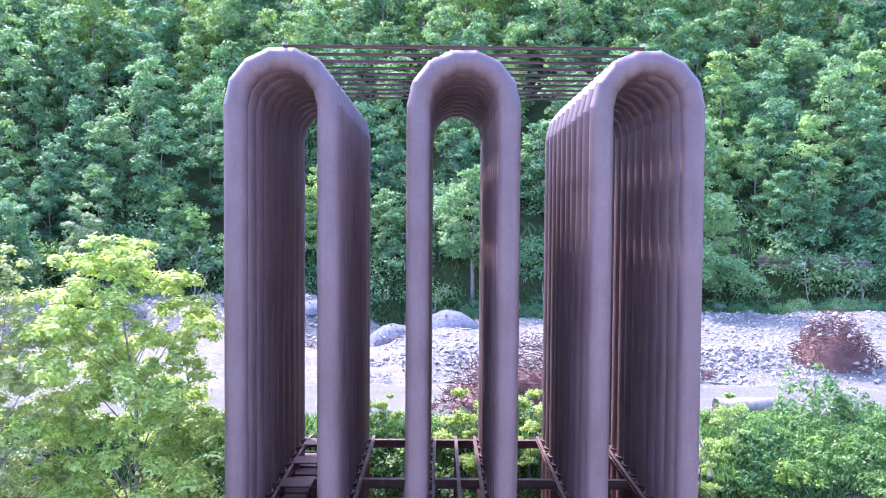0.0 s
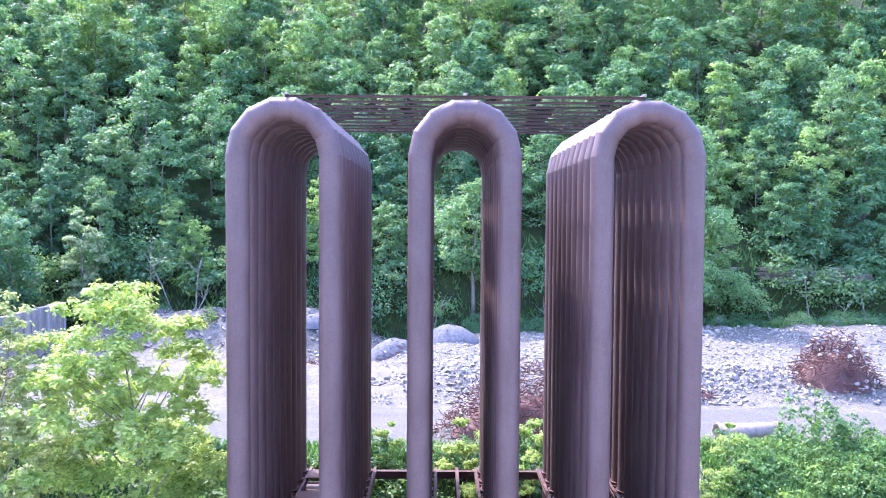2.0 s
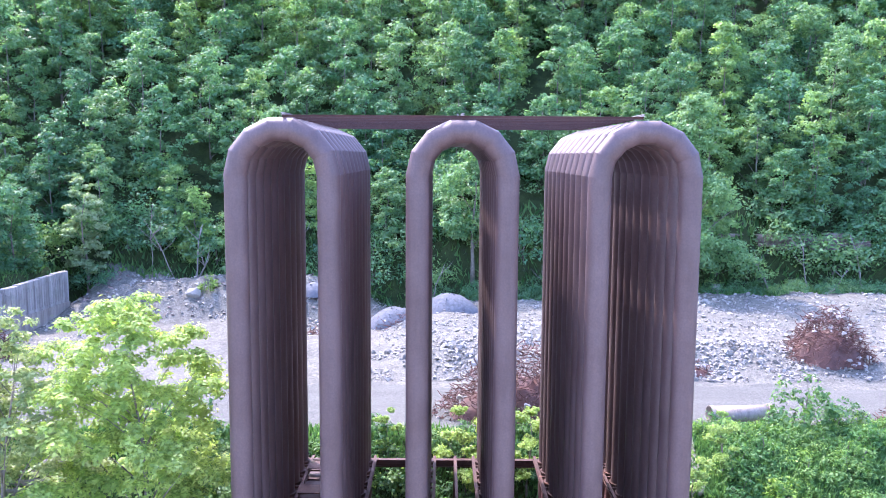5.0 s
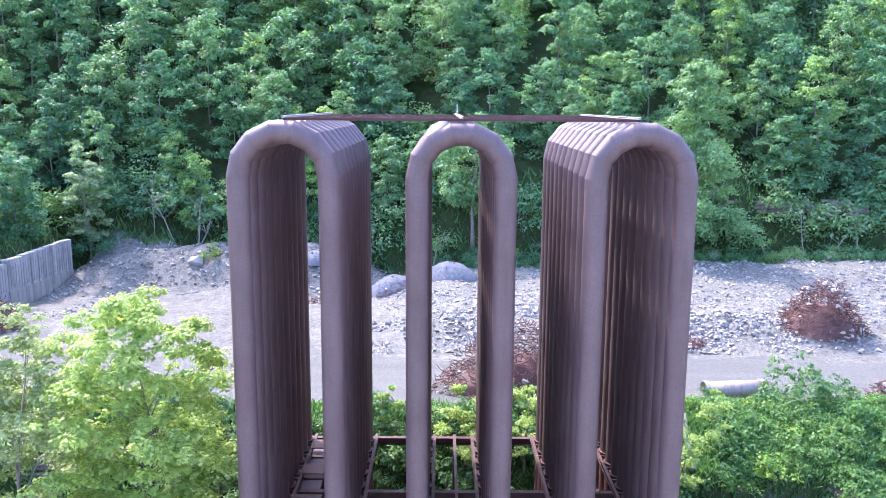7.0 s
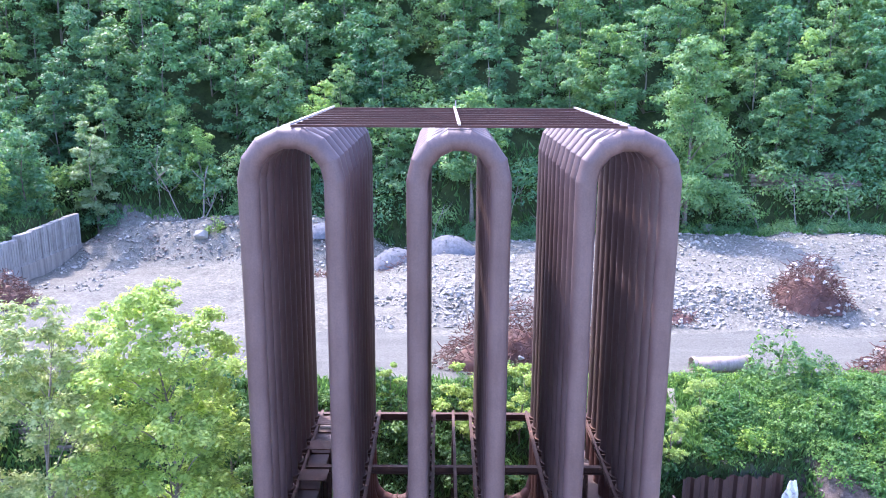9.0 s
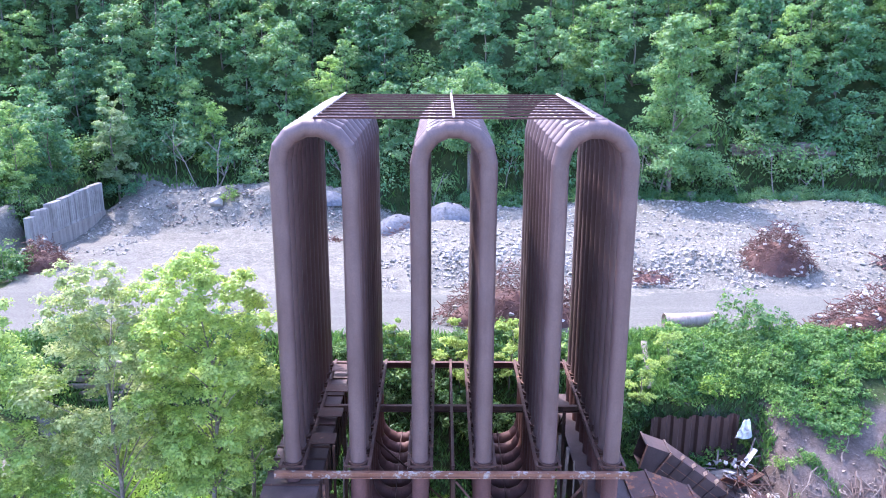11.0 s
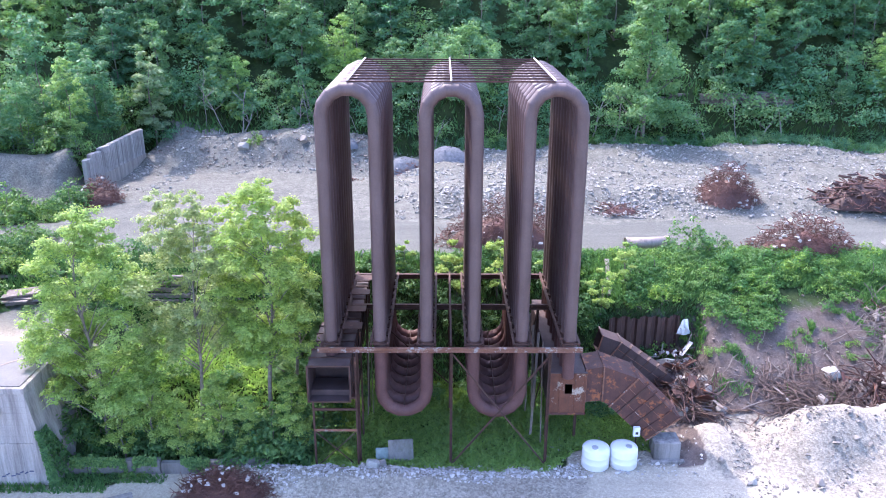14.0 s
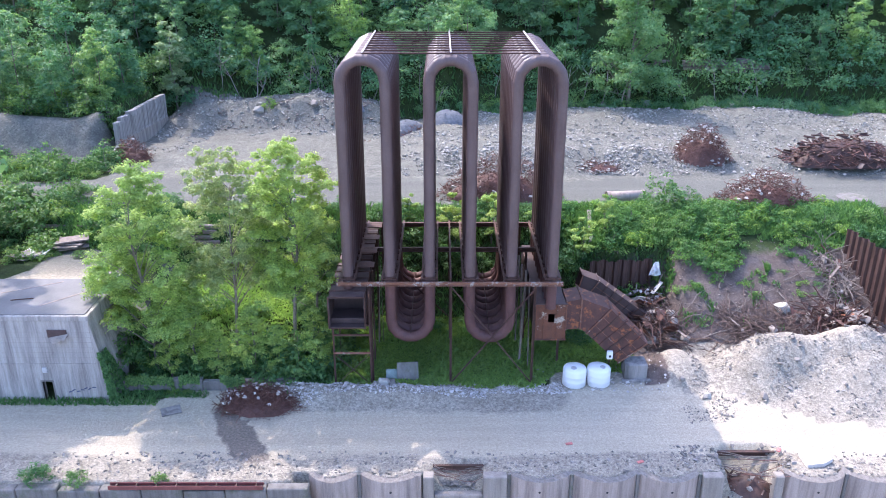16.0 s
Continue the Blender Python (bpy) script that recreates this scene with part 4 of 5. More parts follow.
# ---- header ducts and the broken elbow duct ----
def open_box(bm, lo, hi, t):
    """A square duct along y, open at both ends, with walls of thickness t."""
    rings = []
    for y in (lo[1], hi[1]):
        for g in (0.0, t):
            rings.append([bm.verts.new((x, y, z)) for x, z in ((lo[0] + g, lo[2] + g), (hi[0] - g, lo[2] + g), (hi[0] - g, hi[2] - g), (lo[0] + g, hi[2] - g))])
    outer, inner, outer_end, inner_end = rings
    for k in range(4):
        j = (k + 1) % 4
        bm.faces.new((outer[k], outer[j], outer_end[j], outer_end[k]))
        bm.faces.new((inner[j], inner[k], inner_end[k], inner_end[j]))
        bm.faces.new((outer[j], outer[k], inner[k], inner[j]))
        bm.faces.new((outer_end[k], outer_end[j], inner_end[j], inner_end[k]))
    bmesh.ops.recalc_face_normals(bm, faces=bm.faces)


def build_headers():
    left = thing("header_duct", "brown rectangular steel header duct with an open end", "duct")
    bm = bmesh.new()
    open_box(bm, (-9.25, 28.4, 6.5), (-6.28, 44.6, 9.25), 0.05)
    part("shell", mesh_bm("shell", bm, DARK_DUCT), left)
    for y in [28.4 + 1.35 * i for i in range(13)]:
        bm = bmesh.new()
        box_bm(bm, (-9.33, y, 6.42), (-6.2, y + 0.09, 6.52))
        box_bm(bm, (-9.33, y, 9.23), (-6.2, y + 0.09, 9.33))
        box_bm(bm, (-9.33, y, 6.52), (-9.23, y + 0.09, 9.23))
        box_bm(bm, (-6.3, y, 6.52), (-6.2, y + 0.09, 9.23))
        part("flange", mesh_bm("flange", bm, FRAME), left)
    part("bulkhead", box_mesh("bulkhead", (-9.2, 31.6, 6.55), (-6.33, 31.66, 9.2), DARK_DUCT), left)
    part("inner_ledge", box_mesh("inner_ledge", (-9.2, 29.2, 6.55), (-6.33, 31.0, 7.0), DARK_DUCT, 0.03), left)
    for k, y in enumerate((32.2, 35.4, 38.8, 42.0)):
        part("cover_plate", box_mesh("cover_plate", (-7.1, y, 9.0), (-5.7, y + 1.15, 9.06), FRAME, 0.01), left, pose(0, 0, 1.4, 0, 0, 0))
    trestle = thing("trestle", "rusty angle-iron trestle under the open duct end", "trestle")
    for x in (-9.1, -5.95):
        for y in (29.3, 33.4):
            part("leg", box_mesh("leg", (x - 0.07, y - 0.07, -0.1), (x + 0.07, y + 0.07, 6.42 if x < -9 else 9.6), FRAME), trestle)
    for z, m in ((5.3, FRAME), (3.55, PAINTED)):
        part("rail", box_mesh("rail", (-9.1, 29.18, z), (-5.95, 29.26, z + 0.18), m), trestle)
    part("rail", box_mesh("rail", (-9.2, 29.2, 6.25), (-5.9, 33.5, 6.4), FRAME), trestle)
    for a, b in (((-9.05, 29.2, 0.5), (-6.05, 29.2, 3.5)), ((-6.05, 29.3, 0.5), (-9.05, 29.3, 3.5))):
        part("brace", box_mesh("brace", (0, -0.03, -0.03), ((Vector(b) - Vector(a)).length, 0.03, 0.03), FRAME), trestle, between(a, b))
    right = thing("end_header", "rust-orange steel header box with a torn hole", "duct")
    x0, x1, y0, y1, z0, z1 = 8.3, 10.95, 30.62, 44.4, 4.3, 7.62
    hx0, hx1, hz0, hz1 = 9.4, 9.95, 5.9, 6.7
    bm = bmesh.new()
    box_bm(bm, (x0, y0, z0), (hx0, y0 + 0.05, z1))
    box_bm(bm, (hx1, y0, z0), (x1, y0 + 0.05, z1))
    box_bm(bm, (hx0, y0, z0), (hx1, y0 + 0.05, hz0))
    box_bm(bm, (hx0, y0, hz1), (hx1, y0 + 0.05, z1))
    part("front_plate", mesh_bm("front_plate", bm, HEADER), right)
    bm = bmesh.new()
    open_box(bm, (x0, y0 + 0.052, z0), (x1, y1, z1), 0.05)
    part("shell", mesh_bm("shell", bm, DARK_DUCT), right)
    for x in (x0 + 0.05, x0 + 0.75, x1 - 0.75, x1 - 0.05):
        part("stiffener", box_mesh("stiffener", (x - 0.05, y0 - 0.08, z0), (x + 0.05, y0, z1), HEADER), right)
    part("rim", box_mesh("rim", (x0 - 0.06, y0 - 0.1, z0 - 0.12), (x1 + 0.06, y0 + 0.1, z0), DUCT), right)
    part("rim", box_mesh("rim", (x0 - 0.06, y0 - 0.1, z1), (x1 + 0.06, y0 + 0.1, z1 + 0.08), DARK_DUCT), right)
    for y in (33.0, 37.0, 41.0):
        part("leg", box_mesh("leg", (x1 - 0.3, y, -0.2), (x1 - 0.1, y + 0.2, z0), FRAME), right)
    part("leg", box_mesh("leg", (x0 + 0.1, 33.0, -0.2), (x0 + 0.3, 33.2, z0), FRAME), right)


def build_elbow(name, label, stations, y0, y1, material, ribs):
    """A box duct bent downwards: stations of (upper x, z), (lower x, z)."""
    ob = thing(name, label, "duct")
    for (a, b), (c, d) in zip(stations, stations[1:]):
        verts = [(a[0], y0, a[1]), (b[0], y0, b[1]), (d[0], y0, d[1]), (c[0], y0, c[1]), (a[0], y1, a[1]), (b[0], y1, b[1]), (d[0], y1, d[1]), (c[0], y1, c[1])]
        me = mesh_of("panel", verts, [(0, 1, 2, 3), (7, 6, 5, 4), (0, 3, 7, 4), (1, 5, 6, 2)], material)
        p = part("panel", me, ob)
        p.modifiers.new("thick", "SOLIDIFY").thickness = 0.03
    for a, b in stations:
        for u, w in ((a, b),):
            va, vb = Vector((u[0], y0 - 0.06, u[1])), Vector((w[0], y0 - 0.06, w[1]))
            part("rib", box_mesh("rib", (-0.08, -0.05, -0.05), ((vb - va).length + 0.08, 0.05, 0.05), PAINTED), ob, between(va, vb))
            part("rib", box_mesh("rib", (0, -0.06, -0.05), (y1 - y0, 0.06, 0.06), material), ob, between((u[0], y0, u[1] + 0.03), (u[0], y1, u[1] + 0.03)))
    (a, b), (c, d) = stations[-2], stations[-1]
    for i in range(1, ribs):
        f = i / ribs
        va, vb = Vector((a[0] + (c[0] - a[0]) * f, y0 - 0.05, a[1] + (c[1] - a[1]) * f)), Vector((b[0] + (d[0] - b[0]) * f, y0 - 0.05, b[1] + (d[1] - b[1]) * f))
        part("rib", box_mesh("rib", (-0.05, -0.09, -0.05), ((vb - va).length, 0.04, 0.05), SHEET if i % 2 else material), ob, between(va, vb))
        part("tooth", box_mesh("tooth", (0, -0.2, 0), (0.28, 0.2, 0.05), material), ob, between((va.x, y0 + 0.3, va.z), (va.x + 0.3, y0 + 0.3, va.z + 0.22)))
    for f in (0.33, 0.66):
        va = Vector((a[0] + (b[0] - a[0]) * f, y0 - 0.04, a[1] + (b[1] - a[1]) * f))
        vb = Vector((c[0] + (d[0] - c[0]) * f, y0 - 0.04, c[1] + (d[1] - c[1]) * f))
        part("stringer", box_mesh("stringer", (0, -0.02, -0.02), ((vb - va).length, 0.02, 0.02), PAINTED), ob, between(va, vb))
    return ob


build_headers()
build_elbow("elbow_duct", "rusty ribbed steel duct bent down to the ground", [((11.0, 7.7), (11.0, 5.0)), ((12.3, 7.95), (12.3, 5.1)), ((14.9, 6.95), (12.9, 4.65)), ((18.3, 3.6), (15.9, 1.7))], 31.0, 33.6, DUCT, 5)
build_elbow("broken_duct", "collapsed brown duct lying behind the elbow", [((13.6, 7.0), (13.2, 5.4)), ((15.2, 6.4), (14.1, 4.8)), ((20.0, 2.9), (18.4, 1.5))], 38.2, 39.9, DARK_DUCT, 6)


# ---- sheet piling ----
def sheet_wall(name, label, a, b, low, high):
    ob = thing(name, label, "sheet piling", kind="structure")
    a, b = Vector((*a, 0)), Vector((*b, 0))
    length = (b - a).length
    n = max(2, round(length / 0.9))
    w = length / n
    prof = [(0, 0), (0.2, 0), (0.36, 0.24), (0.64, 0.24), (0.8, 0), (1.0, 0)]
    verts, faces = [], []
    for u, d in prof:
        for z in (low, high):
            verts.append((u * w, d, z))
    for i in range(len(prof) - 1):
        faces.append((2 * i, 2 * i + 2, 2 * i + 3, 2 * i + 1))
    me = mesh_of("pile", verts, faces, SHEET)
    turn = math.degrees(math.atan2(b.y - a.y, b.x - a.x))
    for i in range(n):
        p = a + (b - a) * (i / n)
        q = part("pile", me, ob, pose(p.x, p.y, 0.12 * math.sin(i * 2.3), 0, 0, turn))
        q.modifiers.new("thick", "SOLIDIFY").thickness = 0.02


sheet_wall("sheet_piling", "dark rusty corrugated sheet piling in the bank", (15.2, 43.2), (21.6, 43.6), 1.0, 6.3)
sheet_wall("sheet_piling", "tall rusty sheet piling holding the road bank", (41.0, 44.0), (42.2, 33.0), 3.0, 9.6)


# ---- tanks, slabs, small things ----
def build_small():
    tank = thing("water_tank", "white plastic water tank standing on gravel", "tank", "pair of white tanks", at=(11.85, 29.7, height(11.85, 29.7) - 0.03))
    prof = [(0.0, 0.0), (0.98, 0.0), (1.04, 0.06), (1.03, 0.5), (1.045, 0.53), (1.03, 0.56), (1.03, 1.0), (1.045, 1.03), (1.03, 1.06), (1.02, 1.5), (0.97, 1.6), (0.7, 1.7), (0.3, 1.76), (0.0, 1.77)]
    sides = 36
    verts = [(r * math.cos(2 * math.pi * k / sides), r * math.sin(2 * math.pi * k / sides), z) for r, z in prof for k in range(sides)]
    faces = [(i * sides + k, i * sides + (k + 1) % sides, (i + 1) * sides + (k + 1) % sides, (i + 1) * sides + k) for i in range(len(prof) - 1) for k in range(sides)]
    part("shell", mesh_of("shell", verts, faces, TANK, True), tank)
    part("lid", ring_mesh("lid", 0.02, 0.24, 1.72, 1.82, GALV), tank.children[0], pose(-0.15, -0.35, -0.02), "grey screw lid")
    copy_thing(tank, pose(13.98, 29.8, height(13.98, 29.8) - 0.03, 0, 0, 70))
    block = thing("concrete_block", "square grey concrete footing block beside the tanks", "concrete block", at=(17.4, 31.0, height(17.4, 31.0) - 0.2))
    part("body", box_mesh("body", (-1.0, -0.8, 0), (1.0, 0.8, 1.7), CONCRETE, 0.06), block)
    part("ledge", box_mesh("ledge", (-1.3, -1.2, 0), (1.3, -0.8, 0.35), CONCRETE, 0.05), block)
    post = thing("meter_post", "white meter box on a short steel post", "meter box", at=(15.0, 30.6, height(15.0, 30.6) - 0.1))
    part("post", mesh_of("post", *tube_data([(0, 0, 0), (0, 0, 2.4)], [0.05, 0.05], 8), FRAME), post)
    case = part("box", box_mesh("box", (-0.25, -0.2, 2.0), (0.25, 0.1, 2.75), TANK, 0.03), post)
    part("window", box_mesh("window", (-0.1, -0.22, 2.2), (0.1, -0.2, 2.4), BLACK), case)
    for x, w, h, m, tilt in ((-4.1, 1.25, 1.1, GREEN_PLATE, 24), (-2.8, 1.9, 1.75, OLD_CONCRETE, 20)):
        slab = thing("leaning_panel", "greenish grey panel leaning on the grass" if m is GREEN_PLATE else "grey slab leaning on the grass bank", "panel", at=(x, 30.0, height(x, 30.0) - 0.05))
        part("board", box_mesh("board", (-w / 2, -0.06, 0), (w / 2, 0.06, h), m, 0.02), slab, pose(0, 0, 0, -tilt, 0, 6))
    pipe = thing("pipe_section", "white pipe section lying beside the upper road", "pipe", at=(18.4, 52.9, height(20, 53) + 0.55), turn=6)
    verts, faces = tube_data([(0, 0, 0), (4.3, 0, 0)], [0.6, 0.6], 24, False)
    q = part("shell", mesh_of("shell", verts, faces, CELL_CONCRETE, True), pipe)
    q.modifiers.new("thick", "SOLIDIFY").thickness = 0.05
    ring = ring_mesh("bell", 0.6, 0.66, -0.12, 0.12, CELL_CONCRETE)
    part("bell", ring, pipe, pose(0.1, 0, 0, 0, 90, 0))
    part("bell", ring, pipe, pose(4.2, 0, 0, 0, 90, 0))
    cover = thing("round_slab", "flat round concrete slab in the upper road", "slab", at=(46.4, 54.3, height(46.4, 54.3)))
    part("disc", ring_mesh("disc", 0.02, 1.7, -0.1, 0.06, OLD_CONCRETE), cover)
    beam = thing("white_slab", "long pale concrete kerb piece lying down the bank", "kerb piece")
    part("body", box_mesh("body", (0, -0.22, -0.15), (4.6, 0.22, 0.15), PALE_CONCRETE, 0.03), beam, between((15.9, 49.4, height(15.9, 49.4) + 0.35), (15.5, 45.0, height(15.5, 45.0) + 0.35)))
    mat_tile = thing("flat_slab", "square grey slab lying on the yard edge", "slab", at=(-22.5, 25.7, height(-22.5, 25.7)), turn=25)
    part("body", box_mesh("body", (-0.8, -0.6, 0), (0.8, 0.6, 0.12), CONCRETE, 0.02), mat_tile)
    stack = thing("slab_stack", "stack of weathered boards behind the blockhouse", "stack of boards", at=(-37.6, 44.5, height(-37.6, 44.5)), turn=8)
    for k in range(5):
        part("board", box_mesh("board", (-1.4, -0.9, 0), (1.4, 0.9, 0.16), WOOD, 0.02), stack, pose(0.35 * math.sin(k * 2.1), 0.3 * math.cos(k * 1.7), 0.2 * k, 2.5 * math.sin(k * 3.0), 3 * math.cos(k * 2.0), 14 * math.sin(k * 1.9)))


build_small()


# ---- wall, fence and ties of the far left ----
def build_left_far():
    wall = thing("far_wall", "tall weathered concrete wall with buttresses beyond the yard", "wall", kind="structure")
    a, b = Vector((-43.0, 73.0)), Vector((-41.1, 87.3))
    for k in range(12):
        p, q = a.lerp(b, k / 12), a.lerp(b, (k + 1) / 12)
        top = 14.1 + 0.05 * k + 0.03 * math.sin(k * 2.7) - (0.55, 0.15, 0.25, 0, 0, 0, 0, 0, 0, 0, 0, 0)[k]
        length = (q - p).length
        lean = 0.3 * math.sin(k * 1.9)
        at = between((p.x, p.y, 8.5), (q.x, q.y, 8.5)) @ pose(0, 0, 0, lean, 0, 0)
        part("panel", box_mesh("panel", (0, -0.3, 0), (length + 0.02, 0.35, top - 8.5), WALL_CONCRETE, 0.05), wall, at)
        if k > 2:
            part("apron", box_mesh("apron", (0, -0.42, 0), (length, -0.3, 0.45 * (top - 8.5)), PALE_CONCRETE, 0.03), wall, at)
        for m in range(3):
            part("rib", box_mesh("rib", (0.38 * m + 0.02, -0.36, 0.5 * (top - 8.5)), (0.38 * m + 0.28, -0.28, (top - 8.5) * (0.95 - 0.04 * ((k + m) % 3))), WALL_CONCRETE, 0.03), wall, at)
    fence = thing("wire_fence", "thin grey wire fence on the raised shelf", "fence")
    xs = [-66 + 2.6 * k for k in range(9)]
    for x in xs:
        z = height(x, 76.4)
        part("post", mesh_of("post", *tube_data([(x, 76.4, z - 0.2), (x, 76.4, z + 2.0)], [0.04, 0.04], 6), DARK_GALV), fence)
    for h in (0.1, 0.5, 0.9, 1.3, 1.7, 1.98):
        part("wire", mesh_of("wire", *tube_data([(x, 76.4, height(x, 76.4) + h) for x in xs], [0.01] * len(xs), 4), DARK_GALV), fence)
    ties = thing("tie_wall", "dark stacked timber wall among the scrub", "timber wall", kind="structure")
    for k in range(6):
        part("tie", box_mesh("tie", (-50 + 0.4 * (k % 2), 46.5 + 0.25 * k, 5.6 + 0.5 * k), (-24 + 0.4 * (k % 3), 46.9 + 0.25 * k, 6.0 + 0.5 * k), WOOD, 0.04), ties)


build_left_far()


# ---- rubble, scrap and rebar ----
def hull_kind(seed, points):
    """An angular broken stone: the hull of random points in a unit box."""
    rng = np.random.default_rng(seed)
    bm = bmesh.new()
    for _ in range(points):
        p = rng.uniform(-1, 1, 3)
        p /= max(0.75, np.linalg.norm(p, ord=4))
        bm.verts.new(p * 0.5)
    got = bmesh.ops.convex_hull(bm, input=bm.verts)
    bmesh.ops.delete(bm, geom=list({g for g in got["geom_interior"] + got["geom_unused"] if isinstance(g, bmesh.types.BMVert)}), context="VERTS")
    bm.verts.index_update()
    out = np.array([tuple(v.co) for v in bm.verts]), [tuple(v.index for v in f.verts) for f in bm.faces]
    bm.free()
    return out


SMALL_STONES = [hull_kind(k, 9) for k in range(10)]
LARGE_STONES = [hull_kind(50 + k, 30) for k in range(6)]


def stones(name, spots, material, seed=1, kinds=SMALL_STONES):
    """One mesh of many broken stones at (x, y, z, size)."""
    rng = np.random.default_rng(seed)
    verts, faces = [], []
    for x, y, z, size in spots:
        shape, tris = kinds[rng.integers(len(kinds))]
        stretch = rng.uniform(0.7, 1.3, 3) * size
        stretch[2] *= 0.75
        turn = np.array(Euler(rng.uniform(0, 6.28, 3)).to_matrix())
        v = (shape @ turn) * stretch + np.array((x, y, z))
        k = len(verts)
        verts.extend(map(tuple, v))
        faces.extend(tuple(i + k for i in f) for f in tris)
    return mesh_of(name, verts, faces, material)


def scatter(rng, n, x0, x1, y0, y1, low, high, keep=None):
    out = []
    while len(out) < n:
        x, y = rng.uniform(x0, x1), rng.uniform(y0, y1)
        if keep and not keep(x, y):
            continue
        size = low * (high / low) ** (rng.random() ** 2.2)
        out.append((x, y, height(x, y) + size * 0.12, size))
    return out


def patchy(freq, limit):
    return lambda x, y: noise.fractal(Vector((x * freq, y * freq, 9.0)), 1.0, 2.0, 3) + 0.25 * random.Random(int(x * 977 + y * 131)).random() > limit


def build_rubble():
    rng = random.Random(17)
    jobs = (
        ("mound_rubble", "grey broken limestone rubble over the long mound", scatter(rng, 12500, -6, 66, 62.5, 90, 0.1, 0.5, patchy(0.15, -0.2)) + scatter(rng, 2600, -6, 31, 62.5, 69, 0.12, 0.6, patchy(0.2, 0.0))),
        ("yard_rubble", "pale rubble spilled along the yard wall", scatter(rng, 2600, -40, -4, 82, 93, 0.08, 0.5, patchy(0.2, 0.0)) + scatter(rng, 500, -41, -33, 72, 88, 0.1, 0.5, patchy(0.25, 0.1))),
        ("heap_rubble", "pale stones on the gravel heap", scatter(rng, 4600, 20.5, 46, 24.0, 33.5, 0.04, 0.22, patchy(0.18, 0.22)) + scatter(rng, 160, 22, 46, 24.5, 33, 0.25, 0.55, patchy(0.25, 0.1))),
        ("bank_stones", "white broken stones along the grass edge", scatter(rng, 4800, -18.5, 11.5, 26.0, 29.6, 0.06, 0.34, lambda x, y: patchy(0.5, -0.3)(x, y) and y > (26.3 if x < -10 else 27.3 if x < 4 else 28.0)) + scatter(rng, 260, 8, 20, 28.2, 33, 0.1, 0.4)),
        ("edge_stones", "loose stones along the broken yard edge", scatter(rng, 2400, -30, 38, 17.0, 20.2, 0.05, 0.3, lambda x, y: y > edge_line(x) + 0.45) + scatter(rng, 320, 18, 27, 18.4, 21, 0.1, 0.5)),
        ("brown_debris", "reddish-brown broken stone and debris by the far wall", scatter(rng, 1100, -40, -8, 84, 92, 0.1, 0.5, patchy(0.3, 0.15))),
        ("bank_debris", "broken concrete bits on the bare bank", scatter(rng, 1300, 18, 41, 33, 41, 0.05, 0.4) + scatter(rng, 500, 22, 41, 40, 47, 0.05, 0.25)),
    )
    for k, (name, label, spots) in enumerate(jobs):
        tagged(new(name, stones(name, spots, ROCK if k < 2 else LEDGE if k > 4 else WHITE_ROCK if k == 3 else YARD_ROCK, 40 + k)), label, "rubble", kind="stuff")
    group = "large boulders and chunks"
    for k, (x, y, size) in enumerate(((-4.9, 28.9, 0.9), (-4.2, 29.3, 0.7), (-5.6, 28.8, 0.7), (21.2, 29.2, 0.55), (23.0, 27.6, 0.6), (27.6, 27.0, 0.7), (33.2, 38.2, 1.15), (34.1, 37.4, 0.9), (9.6, 16.9, 0.5),
                                   (24.6, 90.4, 1.6), (31.5, 90.6, 1.9), (-19, 88.5, 1.3), (-27, 87.0, 1.2), (44.2, 89.5, 1.1), (22.5, 38.8, 0.9))):
        me = stones("boulder", [(0, 0, 0, size)], PALE_CONCRETE if k % 2 else ROCK, 70 + k, LARGE_STONES)
        ob = tagged(new("boulder", me), "large pale broken concrete boulder", "boulder", group)
        ob.matrix_basis = pose(x, y, height(x, y) + size * 0.2)


def wires(rng, n, rx, ry, tall, length, thick, curl=1.0, sides=4):
    """Bent rods tangled over a mound."""
    sets = []
    for _ in range(n):
        a, d = rng.uniform(0, 2 * math.pi), math.sqrt(rng.random())
        x, y = rx * d * math.cos(a), ry * d * math.sin(a)
        z = tall * (1 - d * d) * rng.uniform(0.55, 1.05) + 0.05
        p = Vector((x, y, z))
        way = Vector((rng.gauss(0, 1), rng.gauss(0, 1), rng.gauss(0, 0.35))).normalized()
        bend = Vector((rng.gauss(0, 1), rng.gauss(0, 1), rng.gauss(0, 0.7))) * curl
        pts = []
        step = length * rng.uniform(0.5, 1.3) / 4
        for k in range(5):
            pts.append(Vector((p.x, p.y, max(p.z, 0.03))))
            p = p + way * step
            way = (way + bend * 0.4 - Vector((0, 0, 0.12))).normalized()
        sets.append(tube_data(pts, [thick] * 5, sides, False))
    return join_data(sets)


def mound_mesh(name, rx, ry, tall, material, seed, lumpy=0.35):
    verts, faces, n, m = [(0, 0, tall * 0.8)], [], 8, 26
    for i in range(1, n + 1):
        for k in range(m):
            a, d = 2 * math.pi * k / m, i / n
            w = 1 + 0.18 * noise.noise(Vector((math.cos(a) * 2, math.sin(a) * 2, seed)))
            x, y = rx * d * w * math.cos(a), ry * d * w * math.sin(a)
            verts.append((x, y, tall * 0.8 * (1 - d * d) * (1 + lumpy * noise.noise(Vector((x, y, seed)))) - (0.3 if i == n else 0)))
    faces += [(0, 1 + k, 1 + (k + 1) % m) for k in range(m)]
    for i in range(n - 1):
        for k in range(m):
            a, b = 1 + i * m + k, 1 + i * m + (k + 1) % m
            faces.append((a, a + m, b + m, b))
    return mesh_of(name, verts, faces, material, True)


